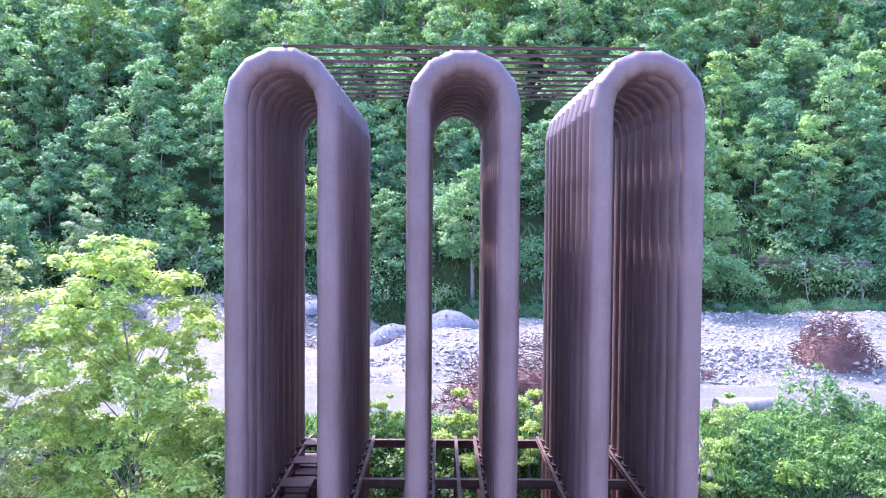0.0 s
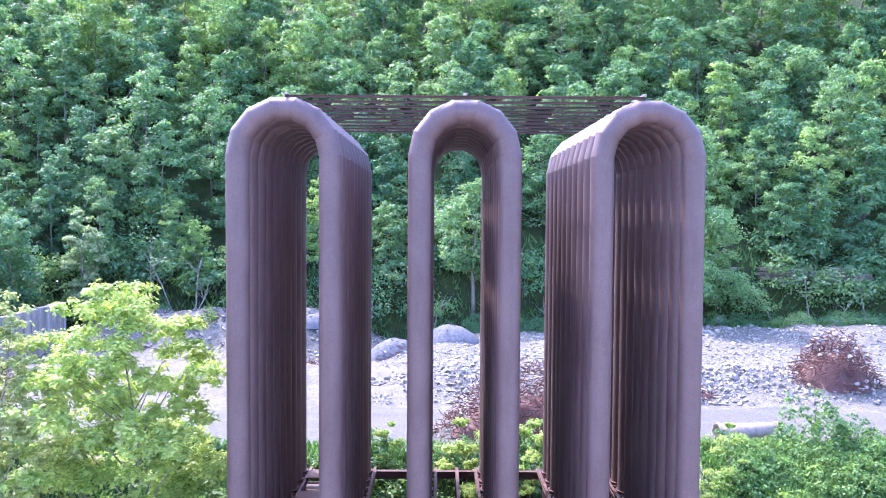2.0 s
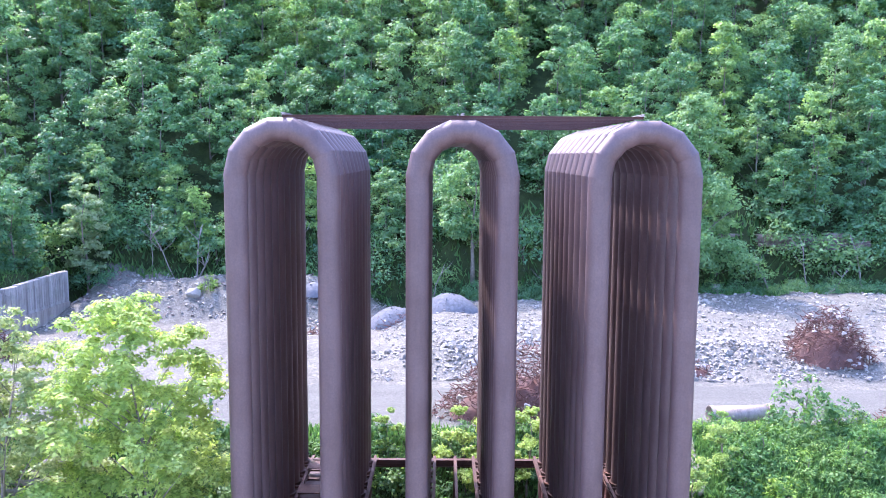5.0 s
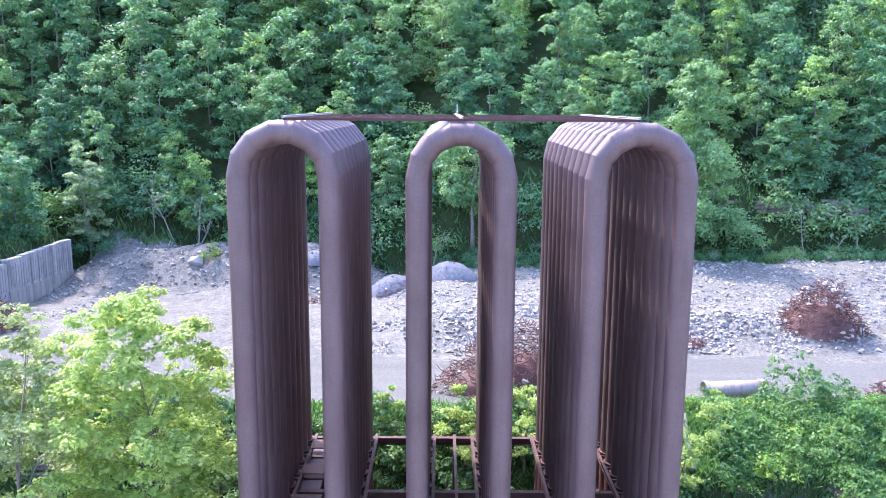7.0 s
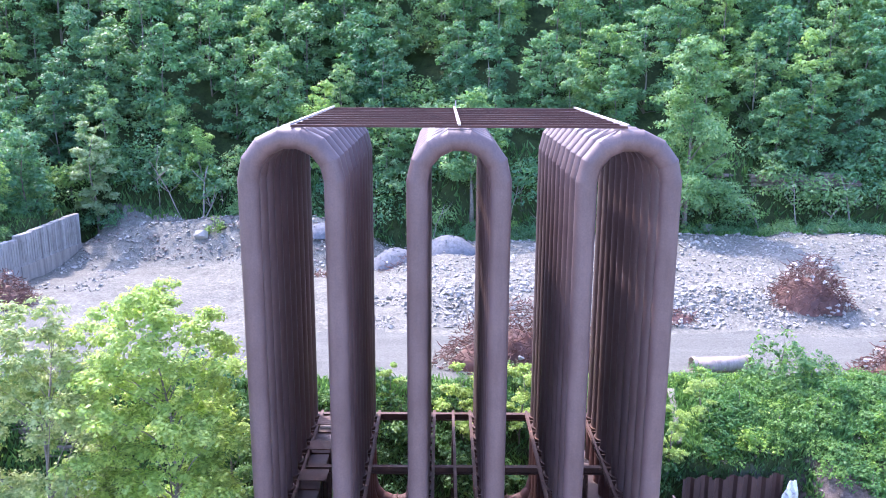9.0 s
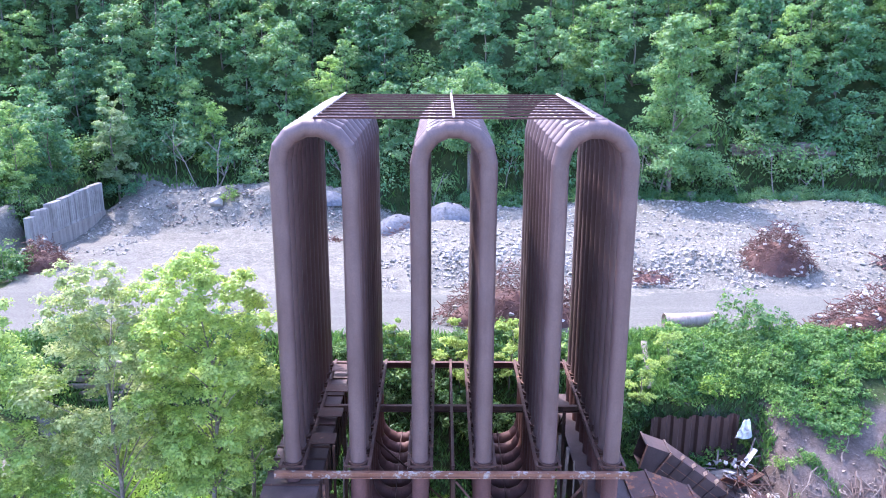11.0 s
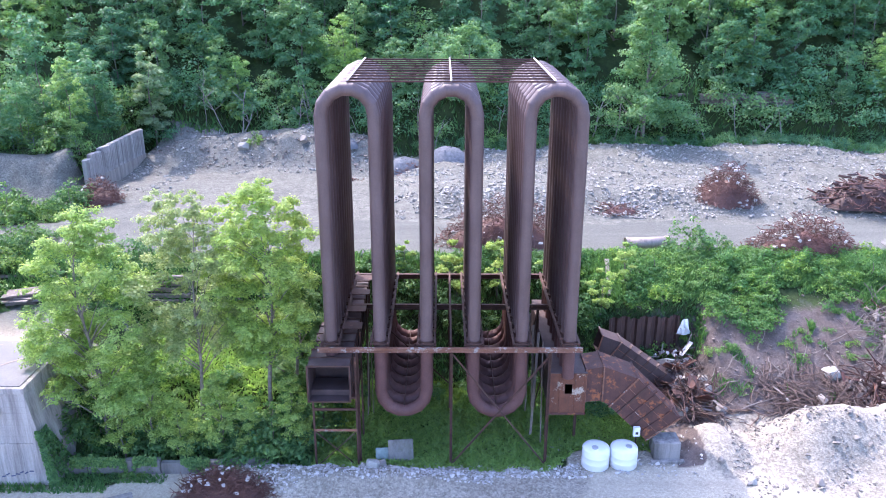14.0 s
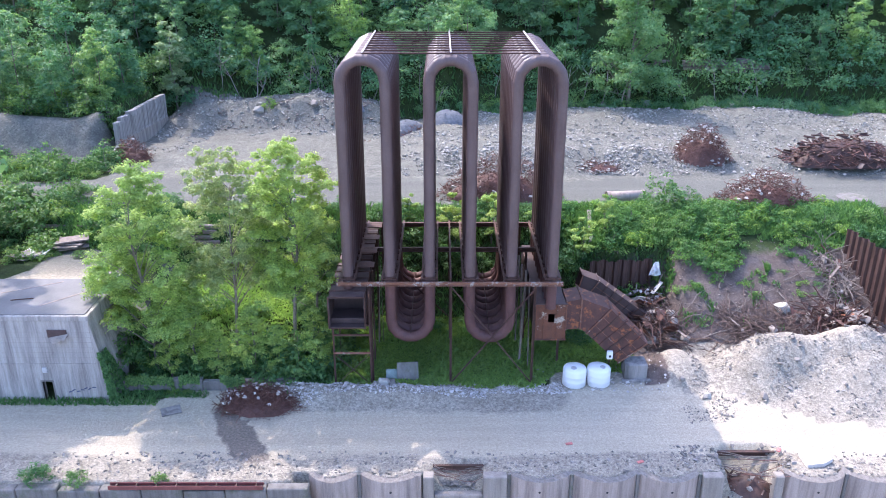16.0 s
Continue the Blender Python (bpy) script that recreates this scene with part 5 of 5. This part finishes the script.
def build_piles():
    rng = random.Random(23)
    for k, (x, y, rx, ry, tall, n, lumps, label) in enumerate((
            (32.8, 66.6, 3.7, 2.9, 4.5, 760, 70, "tangled heap of rusty rebar with concrete lumps"),
            (35.6, 52.2, 6.2, 2.9, 4.2, 1050, 60, "long heap of rusty rebar studded with pale concrete lumps"),
            (6.6, 54.6, 7.4, 3.0, 5.4, 1200, 50, "long heap of rusty rebar behind the pipe coils"),
            (-40.0, 69.4, 2.9, 2.5, 3.4, 460, 6, "rusty rebar heap beside the far wall"),
            (-15.2, 26.5, 3.6, 1.9, 2.0, 760, 40, "low heap of rusty rebar on the yard"),
            (-12.5, 80.0, 2.4, 1.2, 0.8, 160, 4, "small flat rebar heap on grey ground"),
            (19.5, 64.5, 3.0, 1.8, 0.9, 160, 30, "rebar and rubble scattered at the mound"),
            (-4.5, 84.5, 3.0, 2.2, 1.4, 200, 10, "rusty scrap wire at the mound end"),
            (22.8, 19.3, 2.6, 1.1, 0.4, 150, 10, "bent pale rebar over the broken edge"))):
        ob = thing("rebar_heap", label, "rebar heap", "rebar heaps", at=(x, y, height(x, y) - (0.45 if y > 40 else 0.15)))
        part("core", mound_mesh("core", rx * 0.88, ry * 0.88, tall * 0.68, REBAR, k * 3.7), ob)
        v, f = wires(rng, int(n * 1.35), rx, ry, tall, 0.8, 0.03 if y > 40 else 0.022, 2.0)
        tagged(part("rod_tangle", mesh_of("rod_tangle", v, f, REBAR), ob), kind="stuff")
        spots = []
        for _ in range(lumps):
            a, d = rng.uniform(0, 6.28), math.sqrt(rng.random())
            spots.append((rx * d * math.cos(a), ry * d * math.sin(a), tall * (1 - d * d) * 0.95 + 0.1, rng.uniform(0.2, 0.5)))
        for p in spots[:24]:
            q = part("lump", stones("lump", [(0, 0, 0, p[3])], WHITE_ROCK, rng.randrange(999)), ob, pose(*p[:3]))
        if spots[24:]:
            tagged(part("lump_scatter", stones("lump_scatter", spots[24:], WHITE_ROCK, k), ob), kind="stuff")
    scrap = thing("scrap_heap", "dark brown heap of scrap beams, plates and pipes", "scrap heap", at=(50.5, 66.0, height(50.5, 66.0) - 0.1))
    part("core", mound_mesh("core", 7.6, 3.3, 2.9, SHEET, 5.1), scrap)
    for k in range(290):
        a, d = rng.uniform(0, 6.28), math.sqrt(rng.random())
        x, y, z = 8.2 * d * math.cos(a), 3.9 * d * math.sin(a), 3.1 * (1 - d * d) * (0.8 + 0.25 * math.sin(1.3 * d * 8 * math.cos(a))) * rng.uniform(0.65, 1.1) + 0.25
        kind = k % 5
        length = rng.uniform(0.6, 1.7)
        if kind == 0:
            me = ibeam_mesh("beam", length, 0.26, 0.2, SHEET)
        elif kind == 1 and k % 2:
            me = box_mesh("plate", (0, -0.35, 0), (length * 0.45, 0.35, 0.05), DARK_DUCT if k % 3 else FRAME)
        elif kind == 2:
            me = mesh_of("pipe", *tube_data([(0, 0, 0), (length * 0.5, 0.06, 0.04), (length, 0, 0)], [0.1, 0.1, 0.09], 8), SHEET if k % 2 else REBAR)
        else:
            me = box_mesh("strip", (0, -0.09, -0.04), (length, 0.09, 0.04), REBAR if k % 2 else DARK_DUCT, 0.01)
        part(me.name.split(".")[0], me, scrap, pose(x, y, z, rng.uniform(-60, 60), rng.uniform(-22, 22), rng.uniform(0, 360)))
    v, f = wires(rng, 420, 7.6, 3.7, 2.8, 1.1, 0.045, 1.0)
    tagged(part("rod_tangle", mesh_of("rod_tangle", v, f, REBAR), scrap), kind="stuff")
    # wrecked metal and concrete at the end of the duct
    wreck = thing("wreckage", "twisted metal and broken concrete below the duct end", "wreckage", at=(20.3, 39.0, height(20.3, 39.0) - 0.1))
    part("core", mound_mesh("core", 3.0, 3.6, 1.4, OLD_CONCRETE, 8.8), wreck)
    v, f = wires(rng, 200, 3.2, 4.0, 1.8, 2.6, 0.04, 0.5)
    tagged(part("rod_tangle", mesh_of("rod_tangle", v, f, FRAME), wreck), kind="stuff")
    for k in range(60):
        a, d = rng.uniform(0, 6.28), math.sqrt(rng.random())
        x, y, z = 2.8 * d * math.cos(a), 3.6 * d * math.sin(a), 1.4 * (1 - d * d) + 0.25
        if k % 3 == 0:
            part("lump", stones("lump", [(0, 0, 0, rng.uniform(0.35, 0.8))], PALE_CONCRETE, k), wreck, pose(x, y, z))
        else:
            part("plate", box_mesh("plate", (0, -0.35, 0), (rng.uniform(0.8, 2.0), 0.35, 0.04), DUCT if k % 2 else FRAME), wreck, pose(x, y, z, rng.uniform(-60, 60), rng.uniform(-40, 30), rng.uniform(0, 360)))
    spill = thing("wreckage", "torn sheet metal and pale rubble at the piling foot", "wreckage", at=(20.6, 41.6, height(20.6, 41.6) - 0.1))
    part("core", mound_mesh("core", 2.4, 1.6, 1.2, OLD_CONCRETE, 2.2), spill)
    for k in range(70):
        a, d = rng.uniform(0, 6.28), math.sqrt(rng.random())
        q = pose(2.6 * d * math.cos(a), 1.7 * d * math.sin(a), 1.5 * (1 - d * d) + 0.2, rng.uniform(-70, 70), rng.uniform(-50, 40), rng.uniform(0, 360))
        if k % 3 == 0:
            part("lump", stones("lump", [(0, 0, 0, rng.uniform(0.2, 0.55))], WHITE_ROCK, k), spill, q)
        elif k % 3 == 1:
            part("plate", box_mesh("plate", (0, -0.25, 0), (rng.uniform(0.5, 1.6), 0.25, 0.03), DUCT if k % 2 else GALV), spill, q)
        else:
            part("strip", box_mesh("strip", (0, -0.05, -0.03), (rng.uniform(0.8, 2.2), 0.05, 0.03), FRAME if k % 2 else WOOD), spill, q)
    for name, label, x, y, rx, ry, tall, n, m, thick in (
            ("brush_pile", "tangle of grey branches and bent rods on the bank", 22.6, 37.0, 3.0, 3.0, 0.9, 330, DEAD_WOOD, 0.035),
            ("brush_pile", "heap of grey dead branches and roots", 32.0, 36.8, 5.6, 1.9, 0.6, 300, DEAD_WOOD, 0.035),
            ("brush_pile", "long heap of bleached sticks against the piling", 39.0, 42.0, 1.5, 4.2, 0.7, 170, WOOD, 0.035),
            ("junk_pile", "rusty scrap and splintered timber at the piling", 38.2, 36.6, 3.6, 2.6, 1.3, 330, FRAME, 0.05)):
        pile = thing(name, label, name.replace("_", " "), at=(x, y, height(x, y)))
        pile.matrix_basis = pose(x, y, height(x, y) - 0.05, 24, 0, 0)
        v, f = wires(rng, n, rx, ry, tall, 2.4, thick, 0.25, 5)
        tagged(part("stick_tangle", mesh_of("stick_tangle", v, f, m), pile), kind="stuff")
        for k in range(44 if name == "junk_pile" else 9):
            a, d = rng.uniform(0, 6.28), math.sqrt(rng.random())
            q = pose(rx * d * math.cos(a), ry * d * math.sin(a), tall * (1 - d * d) + 0.1, rng.uniform(-30, 30), rng.uniform(-25, 25), rng.uniform(0, 360))
            if k % 2:
                part("plank", box_mesh("plank", (-0.9, -0.12, -0.03), (0.9, 0.12, 0.03), WOOD if k % 4 == 1 else DUCT), pile, q)
            else:
                part("lump", stones("lump", [(0, 0, 0, rng.uniform(0.3, 0.8))], PALE_CONCRETE, k, LARGE_STONES), pile, q)
    # dead branches on the bare bank
    group = "dead branches on the bank"
    for k in range(190):
        if k < 145:
            x, y = rng.uniform(21.5, 40.5), rng.uniform(34.2, 38.5) + (2.5 if k % 6 == 0 else 0)
        else:
            x, y = rng.gauss(38.8, 1.2), rng.uniform(35.0, 46.5)
        length = rng.uniform(1.0, 3.8)
        a = rng.uniform(0, 6.28)
        pts = []
        for i in range(5):
            u = i / 4 * length
            px, py = x + u * math.cos(a) + 0.12 * math.sin(i * 2.0 + k), y + u * math.sin(a) * 0.7
            pts.append((px, py, height(px, py) + 0.15 + 0.35 * (k % 5) * i / 8))
        t = rng.uniform(0.03, 0.08)
        branch = tagged(new("branch", mesh_of("branch", *tube_data(pts, [t, t * 0.9, t * 0.75, t * 0.5, t * 0.25], 5), WOOD if k % 3 == 0 else DEAD_WOOD)), "bare dead branch lying on the slope", "branch", group)


def build_shale():
    for k, (x, y, rx, ry, tall) in enumerate(((-4.9, 85.6, 3.2, 2.6, 2.0), (1.0, 85.4, 3.6, 2.8, 2.1), (-13.5, 88.0, 2.4, 1.8, 1.2))):
        ob = thing("shale_pile", "rounded pile of blue-grey crushed shale", "gravel pile", "shale piles", at=(x, y, height(x, y) - 0.2))
        part("mound", mound_mesh("mound", rx, ry, tall * 1.25, SHALE, 11.0 + k, 0.08), ob)
        spots = []
        rng = random.Random(k)
        for _ in range(70):
            a, d = rng.uniform(0, 6.28), math.sqrt(rng.random())
            spots.append((rx * d * math.cos(a), ry * d * math.sin(a), tall * (1 - d * d) + 0.02, rng.uniform(0.08, 0.25)))
        tagged(part("loose_stone", stones("loose_stone", spots, SHALE, k), ob), kind="stuff")


build_rubble()
build_piles()
build_shale()


def build_ledges():
    rng = random.Random(3)
    for k in range(9):
        x = 33.0 + 2.1 * k + rng.uniform(-0.4, 0.4)
        ledge = thing("rock_ledge", "layered brown sandstone ledge under the trees", "rock ledge", "rock ledges", at=(x, 96.3 + rng.uniform(-0.4, 0.5), 16.4 + 0.5 * (k % 2)), turn=rng.uniform(-6, 6))
        for m in range(3):
            w = rng.uniform(1.2, 1.9)
            bm = bmesh.new()
            box_bm(bm, (-w, -0.9 - rng.uniform(0, 0.4), 0.5 * m), (w, 1.5, 0.5 * m + 0.46), 0.08)
            part("layer", mesh_bm("layer", bm, LEDGE), ledge, pose(rng.uniform(-0.3, 0.3), 0, 0, 0, 0, rng.uniform(-4, 4)))


build_ledges()


# ---- grass and weeds ----
def build_grass():
    rng = np.random.default_rng(77)

    def tufts(n, x0, x1, y0, y1, tall, keep=None):
        out = []
        while len(out) < n:
            x, y = rng.uniform(x0, x1), rng.uniform(y0, y1)
            if keep and not keep(x, y):
                continue
            out.append((x, y, height(x, y), tall * rng.uniform(0.5, 1.3)))
        return np.array(out)

    lawn = np.concatenate([tufts(60000, -9.5, 17, 28.8, 42, 0.26, lambda x, y: y > 28.8 + 2.0 * smooth01(7, 11, x) + 0.5 * math.sin(x * 1.3)), tufts(14000, -27, -9.5, 32.5, 44.5, 0.3)])
    weeds = np.concatenate([
        tufts(9000, -11, 16, 42, 51.2, 0.55),
        tufts(34000, 13, 40, 41.0, 51.6, 0.5, lambda x, y: noise.fractal(Vector((x * 0.3, y * 0.3, 2.0)), 1.0, 2.0, 3) > (46.5 - y) * 0.22 - 0.3 - 0.5 * smooth01(28, 22, x)),
        tufts(2500, 16, 40, 36, 46, 0.35, patchy(0.45, 0.5)),
        tufts(16000, -40, -9.5, 28.9, 51, 0.5, lambda x, y: y > 44.5 or (x > -27 and y < 33)),
        tufts(9000, -72, -37.5, 44, 54, 0.4), tufts(7000, -72, -42, 61, 69, 0.4), tufts(7000, -72, -43.5, 75.6, 92, 0.5),
        tufts(900, -28, -20, 27.4, 28.3, 0.3),
        tufts(5000, 38, 47, 44.5, 52, 0.6),
        tufts(1800, -50, -24, 26.4, 27.4, 0.4, lambda x, y: x > -29 or y < 27.15),
        tufts(7000, -70, 80, 90.5, 98, 0.9, lambda x, y: y > 91.5 + math.sin(x) - 1.5 * math.sin(x * 0.08)), tufts(5000, 3, 80, 88.3, 92, 0.6, lambda x, y: y > 89.0 + 0.7 * math.sin(x * 1.3)),
    ])
    for name, spots, leaf, label in (("grass", lawn, LEAF_GRASS, "lush green grass under the cooler"), ("weeds", weeds, LEAF_BUSH, "dense green weeds and tall grass along the banks")):
        n = len(spots)
        base = spots[:, :3] + rng.normal(0, 0.05, (n, 3)) * (1, 1, 0)
        lean = rng.normal(0, 0.8 if name == "grass" else 0.45, (n, 3)) * spots[:, 3:4]
        lean[:, 2] = spots[:, 3]
        side = np.cross(lean, rng.normal(0, 1, (n, 3)))
        side /= np.linalg.norm(side, axis=1)[:, None]
        wide = spots[:, 3:4] * (0.3 if name == "grass" else 0.17)
        out = np.empty((n, 3, 3))
        out[:, 0] = base - side * wide
        out[:, 1] = base + side * wide
        out[:, 2] = base + lean
        tagged(new(name, facets(name, out, leaf)), label, name, kind="stuff")


build_grass()


# ---- last details ----
def build_details():
    rng = random.Random(91)
    group = "bare trunks at the hill foot"
    for k in range(26):
        x = rng.uniform(-36, 52)
        y = 91.6 + rng.uniform(-0.6, 2.2) - 1.5 * math.sin(x * 0.08)
        tall, lean, a = rng.uniform(3.5, 9.0), rng.uniform(0.1, 0.55), rng.uniform(0, 6.28)
        z = height(x, y) - 0.3
        pts = [(x + lean * tall * u * math.cos(a) + 0.15 * math.sin(u * 7 + k), y - 0.3 * lean * tall * u, z + tall * u) for u in (0, 0.25, 0.5, 0.75, 1.0)]
        t = rng.uniform(0.06, 0.13)
        sets = [tube_data(pts, [t, t * 0.9, t * 0.75, t * 0.55, t * 0.25], 6)]
        for _ in range(4):
            u = rng.randrange(2, 4)
            p = Vector(pts[u])
            b = rng.uniform(0, 6.28)
            sets.append(tube_data([p, p + Vector((0.9 * math.cos(b), 0.5 * math.sin(b), 0.7)), p + Vector((1.6 * math.cos(b), 0.8 * math.sin(b), 1.5))], [t * 0.5, t * 0.35, t * 0.1], 5))
        v, f = join_data(sets)
        tagged(new("bare_trunk", mesh_of("bare_trunk", v, f, PALE_BARK, True)), "thin pale bare trunk leaning out of the scrub", "bare trunk", group)
    for k, (x, y, top, low) in enumerate(((7.3, 33.2, 9.7, 0.4), (7.55, 35.0, 9.6, 2.2), (7.2, 36.4, 9.7, 1.0), (8.0, 32.2, 9.5, 0.3), (-5.4, 32.0, 9.6, 3.2), (-5.2, 34.4, 9.7, 2.0))):
        plank = thing("hanging_plank", "weathered grey plank hanging under the frame", "plank", "planks under the frame", at=(x, y, low))
        part("board", box_mesh("board", (-0.1, -0.02, 0), (0.1, 0.02, top - low), WOOD, 0.006), plank, pose(0, 0, 0, 1.5 * math.sin(k * 2.0), 2.0 * math.cos(k * 3.0), 20 * k))
    for x, y, turn in ((15.3, 18.9, 20), (26.4, 20.4, 60), (10.2, 21.2, 10)):
        rag = thing("red_scrap", "small faded red scrap on the gravel", "scrap", "red scraps", at=(x, y, height(x, y)), turn=turn)
        part("sheet", box_mesh("sheet", (-0.28, -0.14, 0.02), (0.28, 0.14, 0.1), RED, 0.03), rag)
    slab = thing("broken_slab", "pale broken concrete slab at the yard edge", "slab", at=(28.6, 19.2, height(28.6, 19.2) + 0.1), turn=14)
    bm = bmesh.new()
    low = [bm.verts.new((x, y, 0)) for x, y in ((-1.1, -0.75), (0.2, -0.95), (1.15, -0.7), (1.0, 0.5), (0.2, 0.85), (-0.9, 0.7))]
    high = [bm.verts.new((v.co.x * 0.96, v.co.y * 0.96, 0.32)) for v in low]
    bm.faces.new(high)
    bm.faces.new(low[::-1])
    for k in range(6):
        bm.faces.new((low[k], low[(k + 1) % 6], high[(k + 1) % 6], high[k]))
    part("body", mesh_bm("body", bm, WHITE_ROCK), slab, pose(0, 0, 0, 6, -4, 0))
    heap = thing("sheet_heap", "crumpled pale sheets heaped behind the blockhouse", "sheet heap", at=(-40.9, 42.6, height(-40.9, 42.6)))
    for k in range(12):
        w = rng.uniform(0.5, 1.1)
        part("sheet", box_mesh("sheet", (-w, -0.4, -0.02), (w, 0.4, 0.02), PALE_CONCRETE if k % 3 else TANK, 0.01), heap, pose(rng.uniform(-1.3, 1.3), rng.uniform(-0.9, 0.9), 0.2 + 0.09 * k * rng.random(), rng.uniform(-25, 25), rng.uniform(-25, 25), rng.uniform(0, 180)))
    sill = thing("dark_sill", "dark rusty beam across the broken edge", "beam", at=(21.7, 20.75, -0.32))
    part("beam", ibeam_mesh("beam", 4.7, 0.34, 0.3, SHEET), sill)
    # Dark core and scrap stand in for the deep shade of the gap.
    junk = thing("junk_pile", "rusty scrap and broken concrete, darkened for the shade in the gap", "junk pile", at=(23.9, 18.9, height(23.9, 18.9) - 0.2))
    part("core", mound_mesh("core", 2.1, 1.5, 1.3, SHEET, 4.4), junk)
    for k in range(34):
        a, d = rng.uniform(0, 6.28), math.sqrt(rng.random())
        q = pose(2.1 * d * math.cos(a), 1.6 * d * math.sin(a), 1.2 * (1 - d * d) + 0.15, rng.uniform(-60, 60), rng.uniform(-40, 40), rng.uniform(0, 360))
        if k % 2:
            part("lump", stones("lump", [(0, 0, 0, rng.uniform(0.15, 0.5))], OLD_CONCRETE if k % 4 == 1 else YARD_ROCK, k), junk, q)
        else:
            part("strip", box_mesh("strip", (0, -0.05, -0.03), (rng.uniform(0.6, 1.8), 0.05, 0.03), SHEET), junk, q)
    bars = thing("bent_bars", "pale bent reinforcing bars across the broken edge", "bars", at=(21.6, 18.0, -0.1))
    for k in range(9):
        y, sag = 0.32 * k - 0.4, rng.uniform(0.1, 0.5)
        pts = [(4.6 * u, y + 0.25 * math.sin(u * 5 + k), -sag * 4 * u * (1 - u) + 0.12 * math.sin(3 * u + k)) for u in (0, 0.2, 0.4, 0.6, 0.8, 1.0)]
        part("bar", mesh_of("bar", *tube_data(pts, [0.03] * 6, 5), WOOD if k % 3 else REBAR), bars)
    slot = thing("bent_bars", "bent reinforcing bars hanging in a gap of the edge wall", "bars", at=(-0.4, 17.9, -0.1))
    for k in range(12):
        y, sag = 0.09 * k - 0.35, rng.uniform(0.1, 0.9)
        pts = [(3.7 * u, y + 0.3 * math.sin(u * 6 + k), -sag * 4 * u * (1 - u) + 0.15 * math.sin(4 * u + k)) for u in (0, 0.2, 0.4, 0.6, 0.8, 1.0)]
        part("bar", mesh_of("bar", *tube_data(pts, [0.022] * 6, 5), WOOD if k % 3 else REBAR), slot)
    lintel = thing("dark_sill", "dark rusty channel across the gap of the edge wall", "beam", at=(-0.5, 18.75, -0.12))
    part("beam", ibeam_mesh("beam", 3.9, 0.4, 0.2, SHEET), lintel)
    bits = thing("rubble_spill", "pale broken concrete fallen into the edge gap", "rubble", at=(1.4, 18.25, height(1.4, 18.25) - 0.05))
    for k in range(22):
        part("lump", stones("lump", [(0, 0, 0, rng.uniform(0.18, 0.5))], YARD_ROCK if k % 2 else PALE_CONCRETE, 300 + k), bits, pose(rng.uniform(-1.5, 1.5), rng.uniform(-0.3, 0.25), rng.uniform(0.05, 0.35)))
    ivy = np.random.default_rng(12)
    n = 1500
    z = ivy.uniform(0.2, 4.8, n)
    wide = 1.2 * (1 - z / 6.5)
    p = np.stack([-28.75 + 1.4 * (1 - z / 7.7) + ivy.uniform(-0.6, 0.15, n) * wide, 27.12 + ivy.uniform(-0.12, 0.02, n), z], 1)
    side = ivy.random(n) < 0.55
    p[side, 0] = -28.7 + 1.45 * (1 - z[side] / 7.7) + ivy.uniform(0, 0.14, side.sum())
    p[side, 1] = 27.2 + ivy.uniform(0, 2.4, side.sum()) * wide[side]
    out = np.where(side[:, None], np.array((1.0, 0, 0)), np.array((0, -1.0, 0)))
    tagged(new("ivy", facets("ivy", leaf_quads(ivy, p, out, 0.26, 0.2), LEAF_BUSH)), "green ivy climbing the corner of the concrete blockhouse", "ivy", kind="stuff")
    n = 4200
    x = ivy.uniform(-27.2, -12.3, n)
    x = x[np.array([noise.fractal(Vector((v * 0.4, 1.7, 2.0)), 1.0, 2.0, 3) > -0.12 for v in x])]
    n = len(x)
    droop = np.array([0.5 + 1.6 * noise.fractal(Vector((v * 0.35, 3.3, 1.0)), 1.0, 2.0, 3) for v in x])
    z = 1.5 + ivy.normal(0, 0.18, n) - np.abs(ivy.normal(0, 0.45, n)) * np.clip(droop, 0.05, 1.3)
    p = np.stack([x, 28.42 - 0.3 * ivy.random(n) * np.clip(1.7 - z, 0.2, 1.0), np.clip(z, 0.1, 2.2)], 1)
    tagged(new("ivy", facets("ivy", leaf_quads(ivy, p, np.tile(np.array((0, -1.0, 0.2)), (n, 1)), 0.2, 0.2), LEAF_BUSH)), "green creeper hanging over the low retaining wall", "creeper", kind="stuff")
    marks = thing("paint_marks", "faded dark blue paint marks on the blockhouse wall", "paint marks")
    for k in range(7):
        x = -31.5 + 0.34 * k
        part("mark", box_mesh("mark", (0, -0.012, 0), (0.3, 0, 0.1), BLUE), marks, pose(x, 27.196, 0.95 + 0.07 * k + 0.08 * math.sin(k * 2.2), 0, -14 - 20 * math.sin(k * 1.7), 0))
    tarp = thing("torn_sheet", "crumpled white sheet caught on the piling", "sheet", at=(21.75, 43.2, 4.9))
    grid, faces = [], []
    for j in range(9):
        for i in range(6):
            u, v = i / 5 - 0.5, j / 8
            w = noise.noise(Vector((i * 0.9, j * 0.7, 4.4)))
            grid.append((1.0 * u * (1.25 - 0.8 * v) + 0.15 * w, -0.35 + 0.45 * w - 0.25 * v, 1.6 * v + 0.2 * noise.noise(Vector((i * 0.8, j, 1.1)))))
            if i and j:
                k = j * 6 + i
                faces.append((k - 7, k - 6, k, k - 1))
    cloth = part("cloth", mesh_of("cloth", grid, faces, TANK), tarp)
    solid = cloth.modifiers.new("thickness", "SOLIDIFY")
    solid.thickness = 0.02


build_details()
